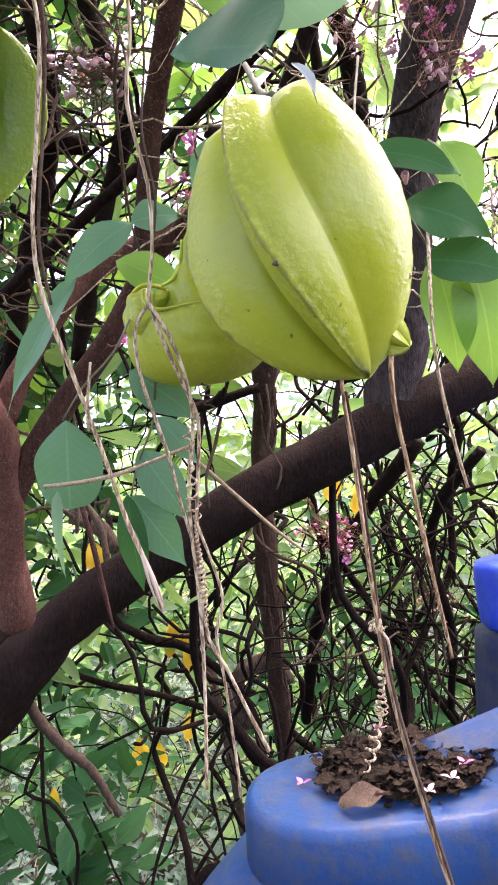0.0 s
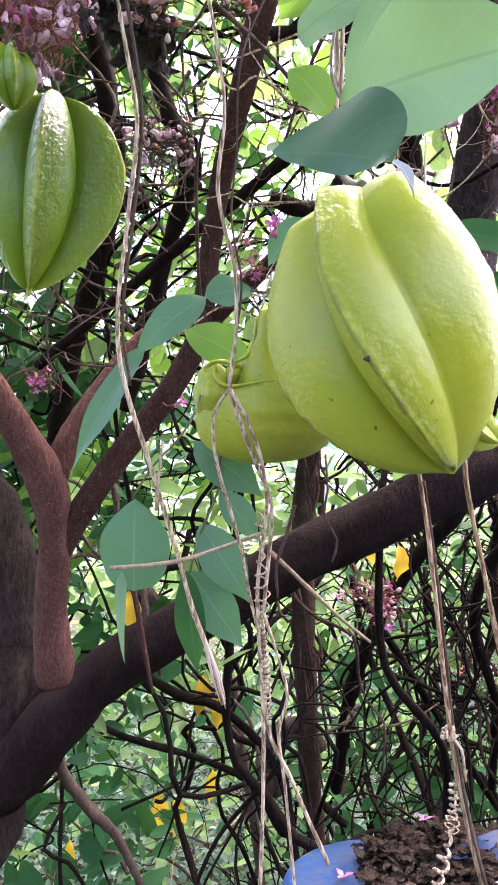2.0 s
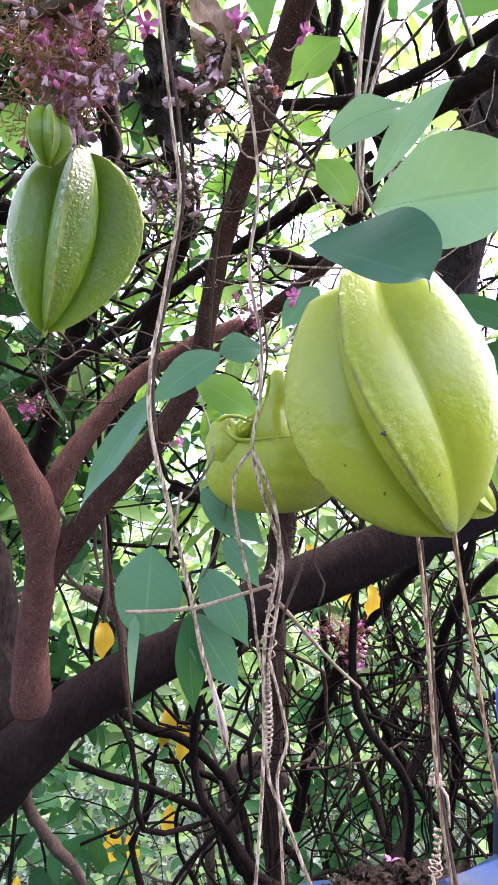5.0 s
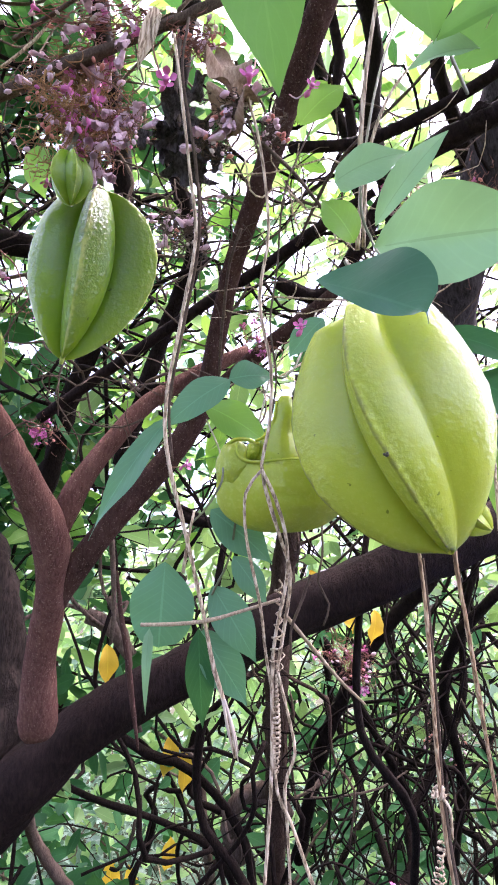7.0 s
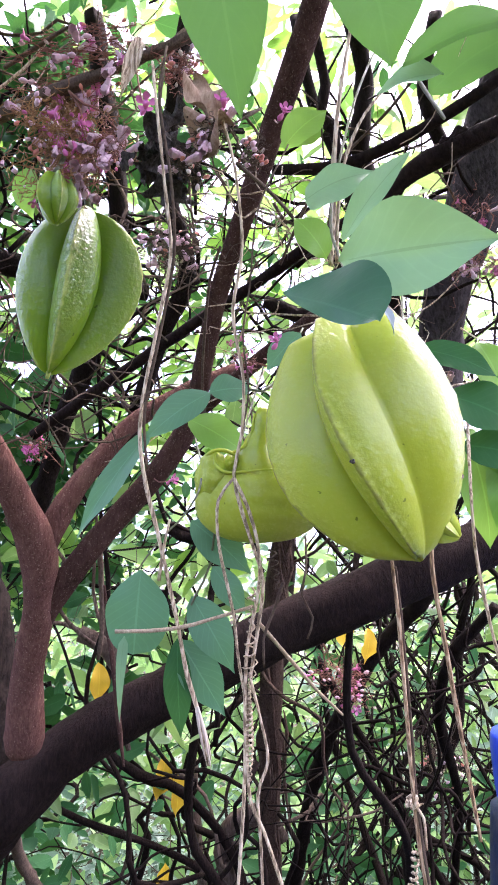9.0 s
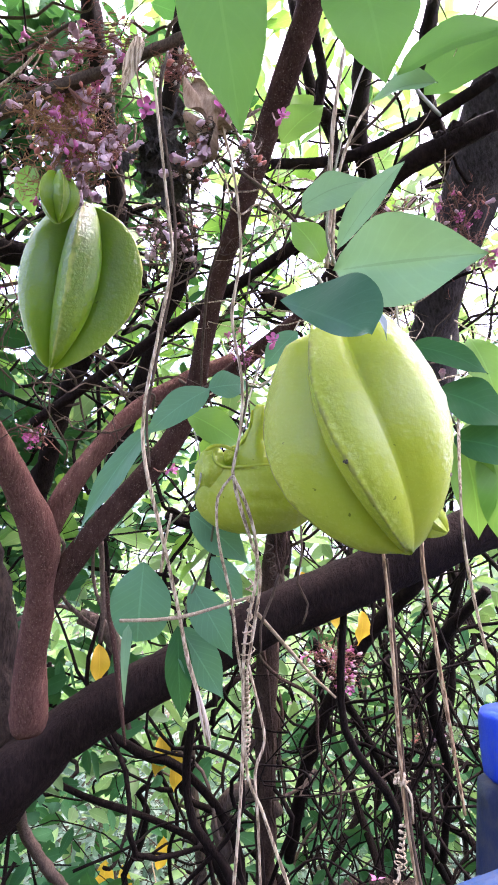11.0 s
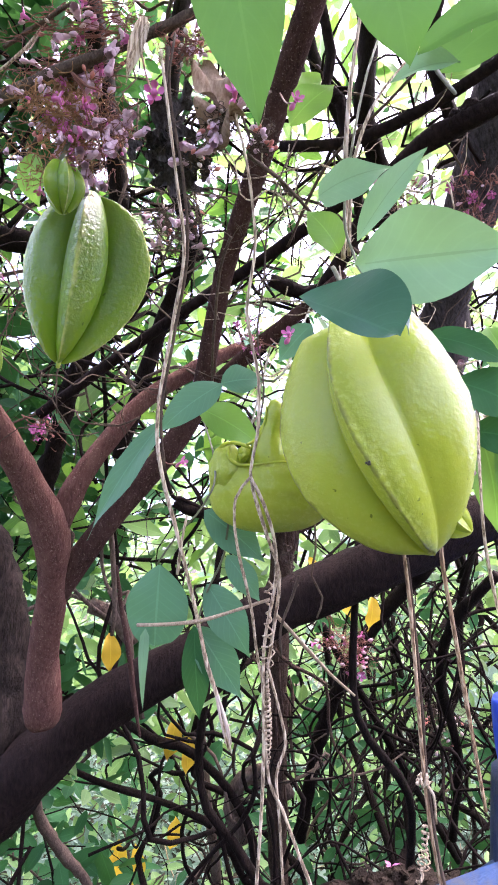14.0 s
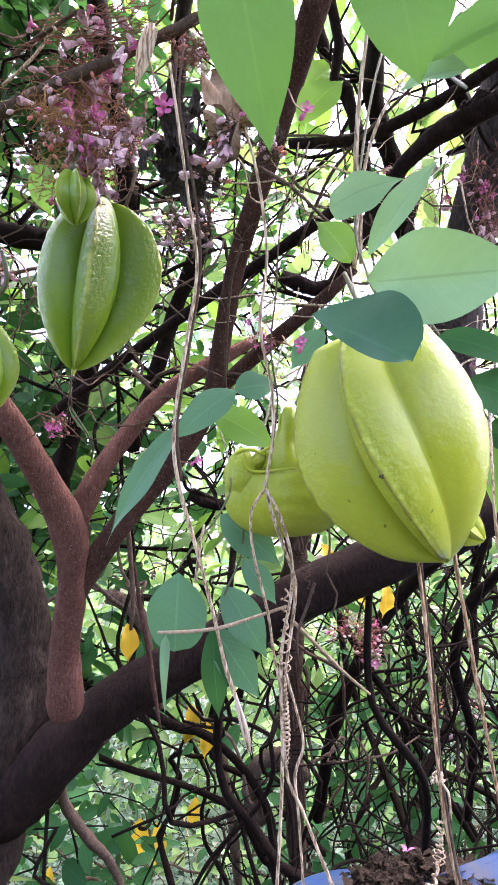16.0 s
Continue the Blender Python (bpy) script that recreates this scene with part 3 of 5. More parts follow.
part("shoulder", rolled([(-72, 84, 24), (-76, 72, 32), (-72, 60, 37), (-62, 52, 40), (-46, 49, 41), (-20, 51, 41), (10, 53, 40), (40, 53, 36)], [1.5, 2.6, 3, 3, 2.8, 2.6, 2.6, 2.6], 3), SKIN_RIPE, small, "thin rim along the ledge")
part("shoulder", rolled([(8, 160, 10), (6, 140, 10), (4, 118, 8), (-2, 96, 6), (-4, 74, 4), (0, 56, 0)], [9, 16, 20, 27, 36, 44], 5), SKIN_RIPE, small, "swollen neck below the stalk")
part("shoulder", rolled([(-8, 150, 16), (-11, 128, 18), (-16, 108, 20), (-28, 92, 24), (-44, 84, 30)], [2, 2.6, 3, 3, 2.4], 6), SKIN_RIPE, small, "sharp edge of the neck")
part("stem", tube([(0.035, 0.364, 1.309), (0.026, 0.340, 1.284), (0.019, 0.319, 1.264)], [0.0008, 0.001, 0.0016], 8, 0.004, 0.2, 4), GREEN_STALK, small, "thin green stalk")

# ---- leaves: stalks with leaflets ----


def leaflet(base, tip, width, mat, label="", **more):
    part("leaflet", leaf(base, tip, width, **more), mat, stalk, label)


stalk = part("leaf_stalk", tube([(-0.027, 0.344, 1.154), (-0.023, 0.346, 1.169), (-0.013, 0.345, 1.190), (-0.008, 0.347, 1.218), (0.019, 0.466, 1.354)], [0.0005, 0.0006, 0.0008], 6, 0.006, 0.2, 3), GREEN_STALK, tree, "thin green leaf stalk")
leaflet((-0.0281, 0.342, 1.1554), (-0.0265, 0.354, 1.1099), 0.0135, LEAF_DARK, seed=3, tip_power=1.25)
leaflet((-0.0277, 0.347, 1.1548), (-0.0055, 0.351, 1.1197), 0.0195, LEAF_BLUE, seed=4, tip_power=1.25)
leaflet((-0.0222, 0.348, 1.1752), (-0.0008, 0.346, 1.1389), 0.0195, LEAF_BLUE, seed=5, tip_power=1.25)
leaflet((-0.0117, 0.343, 1.189), (0.0047, 0.344, 1.1653), 0.0135, LEAF_BLUE, seed=6, tip_power=1.2)
leaflet((-0.0229, 0.343, 1.212), (0.0074, 0.345, 1.1851), 0.0205, LEAF_BLUE, seed=7, tip_power=1.2)
stalk = part("leaf_stalk", tube([(-0.047, 0.346, 1.263), (-0.028, 0.336, 1.269), (-0.012, 0.326, 1.275), (0.005, 0.331, 1.279), (0.020, 0.340, 1.285), (0.050, 0.459, 1.383)], [0.0005, 0.0006, 0.0008], 6, 0.006, 0.2, 3), GREEN_STALK, tree, "thin green leaf stalk")
leaflet((-0.012, 0.324, 1.274), (-0.044, 0.323, 1.249), 0.0178, LEAF_BLUE, seed=8, face=(0, -1, 0.15))
leaflet((-0.013, 0.324, 1.274), (0.009, 0.331, 1.278), 0.0167, LEAF_BLUE, seed=9, face=(0, -1, 0.15), blunt=0.4)
leaflet((-0.0451, 0.346, 1.2615), (-0.0869, 0.357, 1.1987), 0.0185, LEAF_BLUE, seed=10, face=(-0.5, -1, 0.2), tip_power=1.8, blunt=0.4, fold=0.3, lop=-0.2, droop=0.05)
leaflet((-0.027, 0.354, 1.271), (0.007, 0.359, 1.250), 0.0208, LEAF_BRIGHT, seed=11)
leaflet((0.033, 0.305, 1.297), (0.016, 0.310, 1.279), 0.0139, LEAF_BLUE, seed=12)
stalk = part("leaf_stalk", tube([(0.040, 0.210, 1.268), (0.041, 0.230, 1.288), (0.042, 0.247, 1.324), (0.066, 0.292, 1.430), (0.102, 0.345, 1.547)], [0.0005, 0.0006, 0.0007], 6, 0.006, 0.2, 3), GREEN_STALK, tree, "thin green leaf stalk")
leaflet((0.0384, 0.2165, 1.277), (0.0809, 0.187, 1.2645), 0.0285, LEAF_PALE, "broad pale leaflet seen from below", seed=13, face=(0.1, -0.8, -0.4), fold=0.55, blunt=0.5, wavy=0.07)
leaflet((0.0194, 0.2216, 1.2677), (0.0421, 0.1836, 1.2360), 0.0212, LEAF_DEEP, "rounded blue-green leaflet", seed=14, face=(-0.68, -0.66, 0.31), blunt=0.6, fold=-0.04, droop=0.02, tip_power=0.5, base_power=0.7, lop=-0.6, rows=24, cols=10)
part("curled_tip", leaf((0.0534, 0.232, 1.2699), (0.0602, 0.2371, 1.2595), 0.0052, (0.6, -1, 0.2), fold=0.6, curl=0.6, seed=2, tip_power=1.3), SILVER, stalk, "silvery curled leaf tip")
leaflet((0.0301, 0.238, 1.32), (0.0572, 0.228, 1.3245), 0.0205, LEAF_PALE, seed=15, blunt=0.38, tip_power=1.0, base_power=0.55, lop=0.25, fold=0.2, rows=20)
leaflet((0.042, 0.229, 1.294), (0.067, 0.216, 1.323), 0.0107, LEAF_PALE, seed=16, fold=0.5)
leaflet((0.041, 0.261, 1.309), (0.027, 0.257, 1.327), 0.0169, LEAF_BRIGHT, "yellowing leaflet", seed=17)
stalk = part("leaf_stalk", tube([(0.076, 0.232, 1.382), (0.095, 0.267, 1.406), (0.134, 0.344, 1.469)], [0.0008, 0.001, 0.0012], 6, 0.006, 0.2, 3), GREEN_STALK, tree, "thin green leaf stalk")
leaflet((0.0867, 0.225, 1.3695), (0.0615, 0.235, 1.3700), 0.0155, LEAF_PALE, seed=18, tip_power=1.3, lop=0.15, fold=0.3)
leaflet((0.070, 0.224, 1.373), (0.122, 0.219, 1.391), 0.0185, LEAF_MID, seed=20, fold=0.35)
leaflet((0.108, 0.299, 1.440), (0.167, 0.290, 1.475), 0.0398, LEAF_MID, seed=21)
leaflet((0.032, 0.365, 1.467), (0.062, 0.359, 1.492), 0.0274, LEAF_BRIGHT, seed=23)
stalk = part("leaf_stalk", tube([(0.049, 0.182, 1.375), (0.062, 0.209, 1.431), (0.116, 0.279, 1.562)], [0.0006, 0.0007, 0.0009], 6, 0.006, 0.2, 3), GREEN_STALK, tree, "thin green leaf stalk")
leaflet((0.0457, 0.182, 1.3747), (0.0534, 0.186, 1.3279), 0.0325, LEAF_MID, seed=19, face=(0, -0.8, -0.6))
stalk = part("leaf_stalk", tube([(-0.006, 0.168, 1.370), (-0.002, 0.206, 1.445), (0.040, 0.325, 1.627)], [0.0006, 0.0007, 0.0009], 6, 0.006, 0.2, 3), GREEN_STALK, tree, "thin green leaf stalk")
leaflet((-0.0045, 0.168, 1.370), (0.0056, 0.180, 1.3010), 0.0275, LEAF_MID, "large bright leaflet lit from above", seed=22, face=(0, -0.9, -0.4), fold=0.05)
stalk = part("leaf_stalk", tube([(-0.039, 0.290, 1.182), (-0.031, 0.291, 1.194), (-0.020, 0.298, 1.208), (-0.016, 0.323, 1.231), (-0.036, 0.499, 1.310)], [0.0004, 0.0005, 0.0006], 6, 0.006, 0.2, 3), GREEN_STALK, tree, "thin green leaf stalk")
leaflet((-0.0376, 0.290, 1.1822), (-0.0405, 0.297, 1.1492), 0.0262, LEAF_BLUE, "torn blue-green leaflet", face=(0, -1, 0.1), fold=-0.1, seed=1, droop=0.03, blunt=0.52, tip_power=0.35, rows=24, wavy=0.025)
leaflet((-0.0437, 0.293, 1.1565), (-0.0456, 0.302, 1.1232), 0.0042, LEAF_PALE, "torn hanging strip of leaf", blunt=0.2, seed=2)
leaflet((-0.117, 0.317, 1.409), (-0.111, 0.321, 1.377), 0.0174, LEAF_BRIGHT, seed=40, face=(-0.3, -1, 0))
stalk = part("leaf_stalk", tube([(0.132, 0.361, 1.257), (0.117, 0.355, 1.284), (0.103, 0.348, 1.309), (0.104, 0.376, 1.343), (0.129, 0.445, 1.437)], [0.0006, 0.0007, 0.0009], 6, 0.006, 0.2, 3), GREEN_STALK, tree, "thin green leaf stalk")
leaflet((0.100, 0.344, 1.307), (0.141, 0.338, 1.287), 0.0196, LEAF_DARK, seed=24)
leaflet((0.115, 0.350, 1.282), (0.154, 0.346, 1.259), 0.0306, LEAF_DARK, seed=25)
leaflet((0.124, 0.357, 1.255), (0.163, 0.350, 1.241), 0.0275, LEAF_DARK, seed=26)
leaflet((0.132, 0.366, 1.260), (0.138, 0.371, 1.200), 0.0277, LEAF_BRIGHT, seed=27)
leaflet((0.150, 0.366, 1.259), (0.155, 0.373, 1.191), 0.0347, LEAF_BRIGHT, seed=28)
leaflet((0.142, 0.361, 1.320), (0.154, 0.361, 1.277), 0.0260, LEAF_BRIGHT, seed=29)

# ---- dry vines ----


def vine(points, px, label="dry twining vine stem hanging from the tree", mat=DRY_VINE):
    e = thing("dry_vine", points[0], label, "vine", "dry hanging vines")
    part("stem", tube(points, px, 7, 0.006, 0.25, len(points), nodes=0.15), mat, e)
    return e


left_vine = vine([(-0.032, 0.232, 1.386), (-0.029, 0.228, 1.361), (-0.025, 0.235, 1.323), (-0.023, 0.242, 1.298), (-0.029, 0.251, 1.269), (-0.035, 0.259, 1.239), (-0.034, 0.264, 1.217), (-0.028, 0.273, 1.191), (-0.022, 0.283, 1.163), (-0.018, 0.291, 1.141), (-0.013, 0.296, 1.125), (-0.010, 0.302, 1.108)], [0.0006, 0.0007, 0.0008, 0.0009], "thick dry grey vine with a split pale end")
mid_vine = vine([(-0.004, 0.237, 1.365), (0.002, 0.243, 1.342), (0.005, 0.249, 1.307), (0.001, 0.253, 1.279), (0.005, 0.256, 1.251), (0.004, 0.259, 1.229), (0.001, 0.263, 1.215), (0.004, 0.268, 1.201), (0.009, 0.275, 1.186), (0.012, 0.281, 1.176), (0.010, 0.287, 1.160), (0.007, 0.294, 1.142), (0.005, 0.300, 1.118), (0.006, 0.306, 1.095), (0.011, 0.308, 1.084), (0.018, 0.314, 1.064), (0.024, 0.318, 1.048)], [0.0006, 0.0007, 0.0007])
right_vine = vine([(0.078, 0.335, 1.263), (0.072, 0.317, 1.211), (0.067, 0.298, 1.184), (0.068, 0.299, 1.162), (0.070, 0.307, 1.127), (0.072, 0.315, 1.093), (0.075, 0.318, 1.060), (0.082, 0.322, 1.022), (0.094, 0.328, 0.964)], [0.0007, 0.0008, 0.0009, 0.0011], mat=BROWN_VINE)
vine([(0.102, 0.344, 1.265), (0.100, 0.346, 1.216), (0.097, 0.343, 1.188), (0.099, 0.342, 1.153), (0.106, 0.353, 1.107), (0.113, 0.364, 1.064)], [0.0011, 0.0011, 0.0009], mat=BROWN_VINE)
vine([(0.124, 0.344, 1.265), (0.114, 0.326, 1.215), (0.116, 0.333, 1.188), (0.121, 0.340, 1.161), (0.125, 0.344, 1.142)], [0.0008, 0.0008])

vine([(-0.103, 0.508, 1.194), (-0.101, 0.521, 1.162), (-0.096, 0.523, 1.136), (-0.091, 0.527, 1.099), (-0.086, 0.530, 1.067)], [0.0009, 0.0022, 0.0022, 0.0009], "brown papery strip hanging over the limb", BARK_BROWN)
vine([(-0.116, 0.527, 1.243), (-0.113, 0.536, 1.207), (-0.112, 0.547, 1.162), (-0.115, 0.553, 1.140)], [0.0019, 0.0023, 0.0014], "dry brown stem behind the leaves", DRY_TWIG)
vine([(0.043, 0.429, 1.217), (0.043, 0.435, 1.196), (0.040, 0.438, 1.181), (0.047, 0.442, 1.167), (0.043, 0.445, 1.154)], [0.0007, 0.0007], "thin curly brown tendril", DRY_TWIG)

# ---- the blue container ----
drum = thing("blue_container", (0.2, 0.55, 0.0), "weathered blue plastic container with leaf litter on its shoulder", "container")


def stadium(cx, cy, r, length, z, n=14):
    ring = []
    for i in range(n + 1):
        a = math.pi / 2 + math.pi * i / n
        ring.append((cx + math.cos(a) * r, cy + math.sin(a) * r, z))
    for i in range(1, 12):
        ring.append((cx + length * i / 12, cy - r, z))
    for i in range(n + 1):
        a = -math.pi / 2 + math.pi * i / n
        ring.append((cx + length + math.cos(a) * r, cy + math.sin(a) * r, z))
    for i in range(11, 0, -1):
        ring.append((cx + length * i / 12, cy + r, z))
    return ring


def loft(rings, cap=True):
    bm = bmesh.new()
    rows = [[bm.verts.new(p) for p in ring] for ring in rings]
    n = len(rows[0])
    for a, b in zip(rows, rows[1:]):
        for k in range(n):
            bm.faces.new((a[k], a[(k + 1) % n], b[(k + 1) % n], b[k]))
    if cap:
        bm.faces.new(rows[0][::-1])
        bm.faces.new(rows[-1])
    return bm


part("body", loft([stadium(0.075, 0.55, 0.13, 0.3, z) for z in (0.0, 0.02)] + [stadium(0.075, 0.55, r, 0.3, z) for r, z in ((0.14, 0.05), (0.14, 0.80), (0.13, 0.85), (0.09, 0.89), (0.07, 0.90))]), BLUE, drum)
part("shoulder", loft([[(x, y, zz + max(0.0, x - 0.165) * 0.5 * min(1.0, max(0.0, (zz - 0.9) / 0.03))) for x, y, zz in stadium(0.065, 0.545, r, 0.26, z, 18)] for r, z in ((0.071, 0.88), (0.069, 0.920), (0.0685, 0.929), (0.066, 0.935), (0.061, 0.937), (0.03, 0.938), (0.004, 0.938))]), BLUE, drum)
part("neck", tube([(0.27, 0.6, 0.90), (0.262, 0.6, 0.96), (0.262, 0.6, 1.02)], [0.085, 0.066, 0.058], 24, 0.01), BLUE_NECK, drum, "dusty dark blue neck")
part("cap", tube([(0.279, 0.6, 1.024), (0.279, 0.6, 1.026), (0.279, 0.6, 1.073), (0.279, 0.6, 1.077)], [0.06, 0.068, 0.068, 0.062], 24, 0.01), BLUE_CAP, drum, "bright blue cap")


# leaf litter on the shoulder
rng = random.Random(3)
litter = pebble((0, 0, 0), 1.0, 5)
for v in litter.verts:
    v.co = Vector((0.115 + v.co.x * 0.056, 0.55 + v.co.y * 0.046, 0.937 + v.co.z * 0.012))
    v.co.z += max(0, v.co.x - 0.165) * 0.5
for i in range(900):
    a, q = rng.uniform(0, 6.283), rng.random() ** 0.55
    x, y = 0.115 + math.cos(a) * q * 0.064, 0.55 + math.sin(a) * q * 0.056
    z = 0.938 + max(0, x - 0.165) * 0.5 + 0.016 * (1 - q) + rng.uniform(0, 0.006)
    if rng.random() < 0.4:
        pebble((x, y, z), rng.uniform(0.0014, 0.004), i, 0.6, litter)
    else:
        b = Vector((x, y, z + 0.002))
        leaf(b, b + Vector((rng.uniform(-1, 1), rng.uniform(-1, 1), rng.uniform(-0.2, 0.5))) * 0.014, rng.uniform(0.004, 0.010), (rng.uniform(-0.4, 0.4), rng.uniform(-0.4, 0.4), 1), rows=4, cols=2, seed=i, bm=litter, wavy=0.15)
alone("leaf_litter", litter, SOIL, "dark rotting leaf litter heaped on blue plastic", "litter", kind="stuff")
for i, (x, y) in enumerate(((0.041, 0.544), (0.062, 0.566), (0.11, 0.6), (0.14, 0.5), (0.155, 0.52), (0.12, 0.485))):
    b = Vector((x, y, 0.939 if i < 2 else 0.951))
    bm = bmesh.new()
    for k in range(3):
        a = k * 2.1 + i
        leaf(b, b + Vector((math.cos(a), math.sin(a), 0.35)) * 0.008, 0.004, (0, 0, 1), rows=4, cols=2, seed=k, bm=bm)
    alone("fallen_flower", bm, PALE_PINK if i % 2 else PINK, "fallen pink flower on the blue container", "flower", "fallen flowers")
b = Vector((0.062, 0.5, 0.942))
alone("dead_leaf", leaf(b, b + Vector((0.035, -0.005, 0.006)), 0.018, (0, -0.5, 1), seed=4, wavy=0.1), DRY_TWIG, "grey dead leaf lying in the litter", "leaf")

for x, z, w in ((0.172, 0.882, 0.014), (0.205, 0.885, 0.006), (0.06, 0.90, 0.003)):
    bm = bmesh.new()
    pebble((x, 0.474 - 0.0006, z), w, x * 90, 0.55, bm)
    for v in bm.verts:
        v.co.y = 0.474 + (v.co.y - 0.474) * 0.05 - 0.002
    part("mud_spot", bm, SOIL, drum, "dried brown mud spot")

# ---- flowers ----


def flower_mesh(name, mat, size, open_by, seed):
    """Five petals round a short tube, pointing along +z."""
    bm = bmesh.new()
    tube([(0, 0, 0), (0, 0, size * 0.35), (0, 0, size * 0.55)], [size * 0.10, size * 0.17, size * 0.2], 8, size * 0.2, bm=bm)
    for k in range(5):
        a = 2 * math.pi * k / 5 + seed
        out = Vector((math.cos(a), math.sin(a), 0))
        b = out * size * 0.12 + Vector((0, 0, size * 0.42))
        leaf(b, b + (out * open_by + Vector((0, 0, 1 - open_by * 0.7))) * size * 0.62, size * 0.42, -out * (1 - open_by) + Vector((0, 0, 1)) * (open_by + 0.05), fold=0.2, droop=-0.1, rows=5, cols=4, seed=k, bm=bm, blunt=0.6)
    return finish(bm, name, mat)


def bud_mesh(name, mat, size):
    bm = bmesh.new()
    tube([(0, 0, 0), (0, 0, size * 0.3), (0, 0, size * 0.7), (0, 0, size)], [size * 0.10, size * 0.26, size * 0.3, size * 0.05], 7, size * 0.16, 0.15, bm=bm)
    return finish(bm, name, mat)


OPEN_FLOWER = flower_mesh("flower", PINK, 0.0105, 0.75, 0.3)
BELL_FLOWER = flower_mesh("flower", PALE_PINK, 0.0135, 0.10, 0.1)
PALE_BUD = bud_mesh("bud", PALE_PINK, 0.0062)
RED_BUD = bud_mesh("bud", plain("red_bud", (0.4, 0.09, 0.06), (0.62, 0.26, 0.2), 0.6, 200), 0.0052)
CREAM_BUD = bud_mesh("bud", CREAM, 0.0048)
DEEP_BUD = bud_mesh("bud", PINK, 0.0055)


def put(name, me, at, way, parent, scale=1.0, spin=0.0):
    ob = new(name, me)
    ob.parent = parent
    turn = Vector(way).to_track_quat("Z", "Y").to_matrix().to_4x4()
    ob.matrix_local = Matrix.Translation(Vector(at) - root_of(parent).location) @ turn @ Matrix.Rotation(spin, 4, "Z") @ Matrix.Scale(scale, 4)
    return ob


def flower_cluster(label, start, centre, spread, count, kinds, seed, stalk=RED_STALK, bias=(0, -0.5, -0.3)):
    """A panicle: forked stalks from start out to many flowers and buds round the centre."""
    e = thing("flower_cluster", start, label, "flowers", "flower clusters on the tree")
    g = random.Random(seed)
    bm = bmesh.new()
    start, centre, spread = Vector(start), Vector(centre), Vector(spread)
    def bent(p, q, sag):
        m = p.lerp(q, 0.5) + Vector([g.uniform(-1, 1) * sag * v for v in spread])
        return [p, p.lerp(m, 0.5) + Vector([g.uniform(-1, 1) * sag * 0.5 * v for v in spread]), m, q]

    mains = [centre + Vector([g.gauss(0, 0.38) * v for v in spread]) for i in range(max(2, count // 16))]
    for f in mains:
        tube(bent(start, f, 0.3), [0.0007, 0.0006, 0.0004], 5, 0.004, 0.2, count, bm=bm, nodes=0.3)
    forks = []
    for i in range(max(4, count // 4)):
        m = g.choice(mains)
        f = m + Vector([g.gauss(0, 0.3) * v for v in spread])
        tube(bent(m, f, 0.15), [0.0004, 0.0003, 0.0003], 4, 0.004, bm=bm)
        forks.append(f)
    for i in range(count):
        f = g.choice(forks)
        way = Vector([g.gauss(0, 1) for _ in range(3)]).normalized() + Vector(bias)
        way.normalize()
        end = f + Vector([way[k] * spread[k] * g.uniform(0.1, 0.45) for k in range(3)])
        bend = f.lerp(end, 0.5) + Vector([g.uniform(-1, 1) * 0.1 * v for v in spread])
        tube([f, bend, end], [0.0003, 0.00025, 0.0003], 4, 0.004, bm=bm)
        me, scale = g.choice(kinds)
        put("flower" if "flower" in me.name else "bud", me, end, (end - bend), e, 0.76 * scale * g.uniform(0.6, 1.2), g.random() * 6)
    for i in range(count * 5):
        f = g.choice(forks) + Vector([g.gauss(0, 0.2) * v for v in spread])
        end = f + Vector([g.gauss(0, 0.16) * v for v in spread])
        tube(bent(f, end, 0.12), [0.0003, 0.00025, 0.0002], 3, 0.004, bm=bm)
    part("stalk", bm, stalk, e, "thin forked reddish stalks")
    return e


mixed = [(BELL_FLOWER, 1.0), (BELL_FLOWER, 1.0), (PALE_BUD, 1.0), (PALE_BUD, 1.0), (RED_BUD, 1.0), (OPEN_FLOWER, 1.0)]
flower_cluster("dense pink flower cluster above the green fruit", (-0.101, 0.304, 1.447), (-0.099, 0.307, 1.417), (0.032, 0.018, 0.032), 150, [(RED_BUD, 1.0), (RED_BUD, 0.8), (PALE_BUD, 0.8), (DEEP_BUD, 1.0), (BELL_FLOWER, 0.8), (OPEN_FLOWER, 1.0), (CREAM_BUD, 0.8)], 1, ORANGE_STALK)
flower_cluster("drooping pale pink bell flowers", (-0.091, 0.299, 1.445), (-0.074, 0.303, 1.408), (0.018, 0.012, 0.024), 38, [(BELL_FLOWER, 1.0), (BELL_FLOWER, 0.85), (PALE_BUD, 1.0)], 2, bias=(0.2, -0.4, -1.2))
flower_cluster("reddish buds with pale flowers along a twig", (-0.066, 0.296, 1.457), (-0.092, 0.298, 1.472), (0.05, 0.015, 0.025), 46, mixed + [(CREAM_BUD, 1.0)], 3)
flower_cluster("orange-red buds on thin stalks", (-0.035, 0.293, 1.469), (-0.032, 0.292, 1.453), (0.022, 0.012, 0.02), 30, [(RED_BUD, 1.1), (RED_BUD, 0.9), (CREAM_BUD, 0.9), (PALE_BUD, 1.0)], 4)
flower_cluster("faded tan flowers on a dry twig", (0.015, 0.277, 1.408), (-0.005, 0.250, 1.362), (0.017, 0.010, 0.013), 46, [(BELL_FLOWER, 0.8), (CREAM_BUD, 1.0), (PALE_BUD, 0.9), (RED_BUD, 0.8)], 5, DRY_TWIG)
flower_cluster("faded buds beside the dark red branch", (0.020, 0.399, 1.498), (0.009, 0.283, 1.385), (0.014, 0.012, 0.010), 22, [(CREAM_BUD, 0.9), (PALE_BUD, 0.9), (RED_BUD, 0.9)], 6, DRY_TWIG)
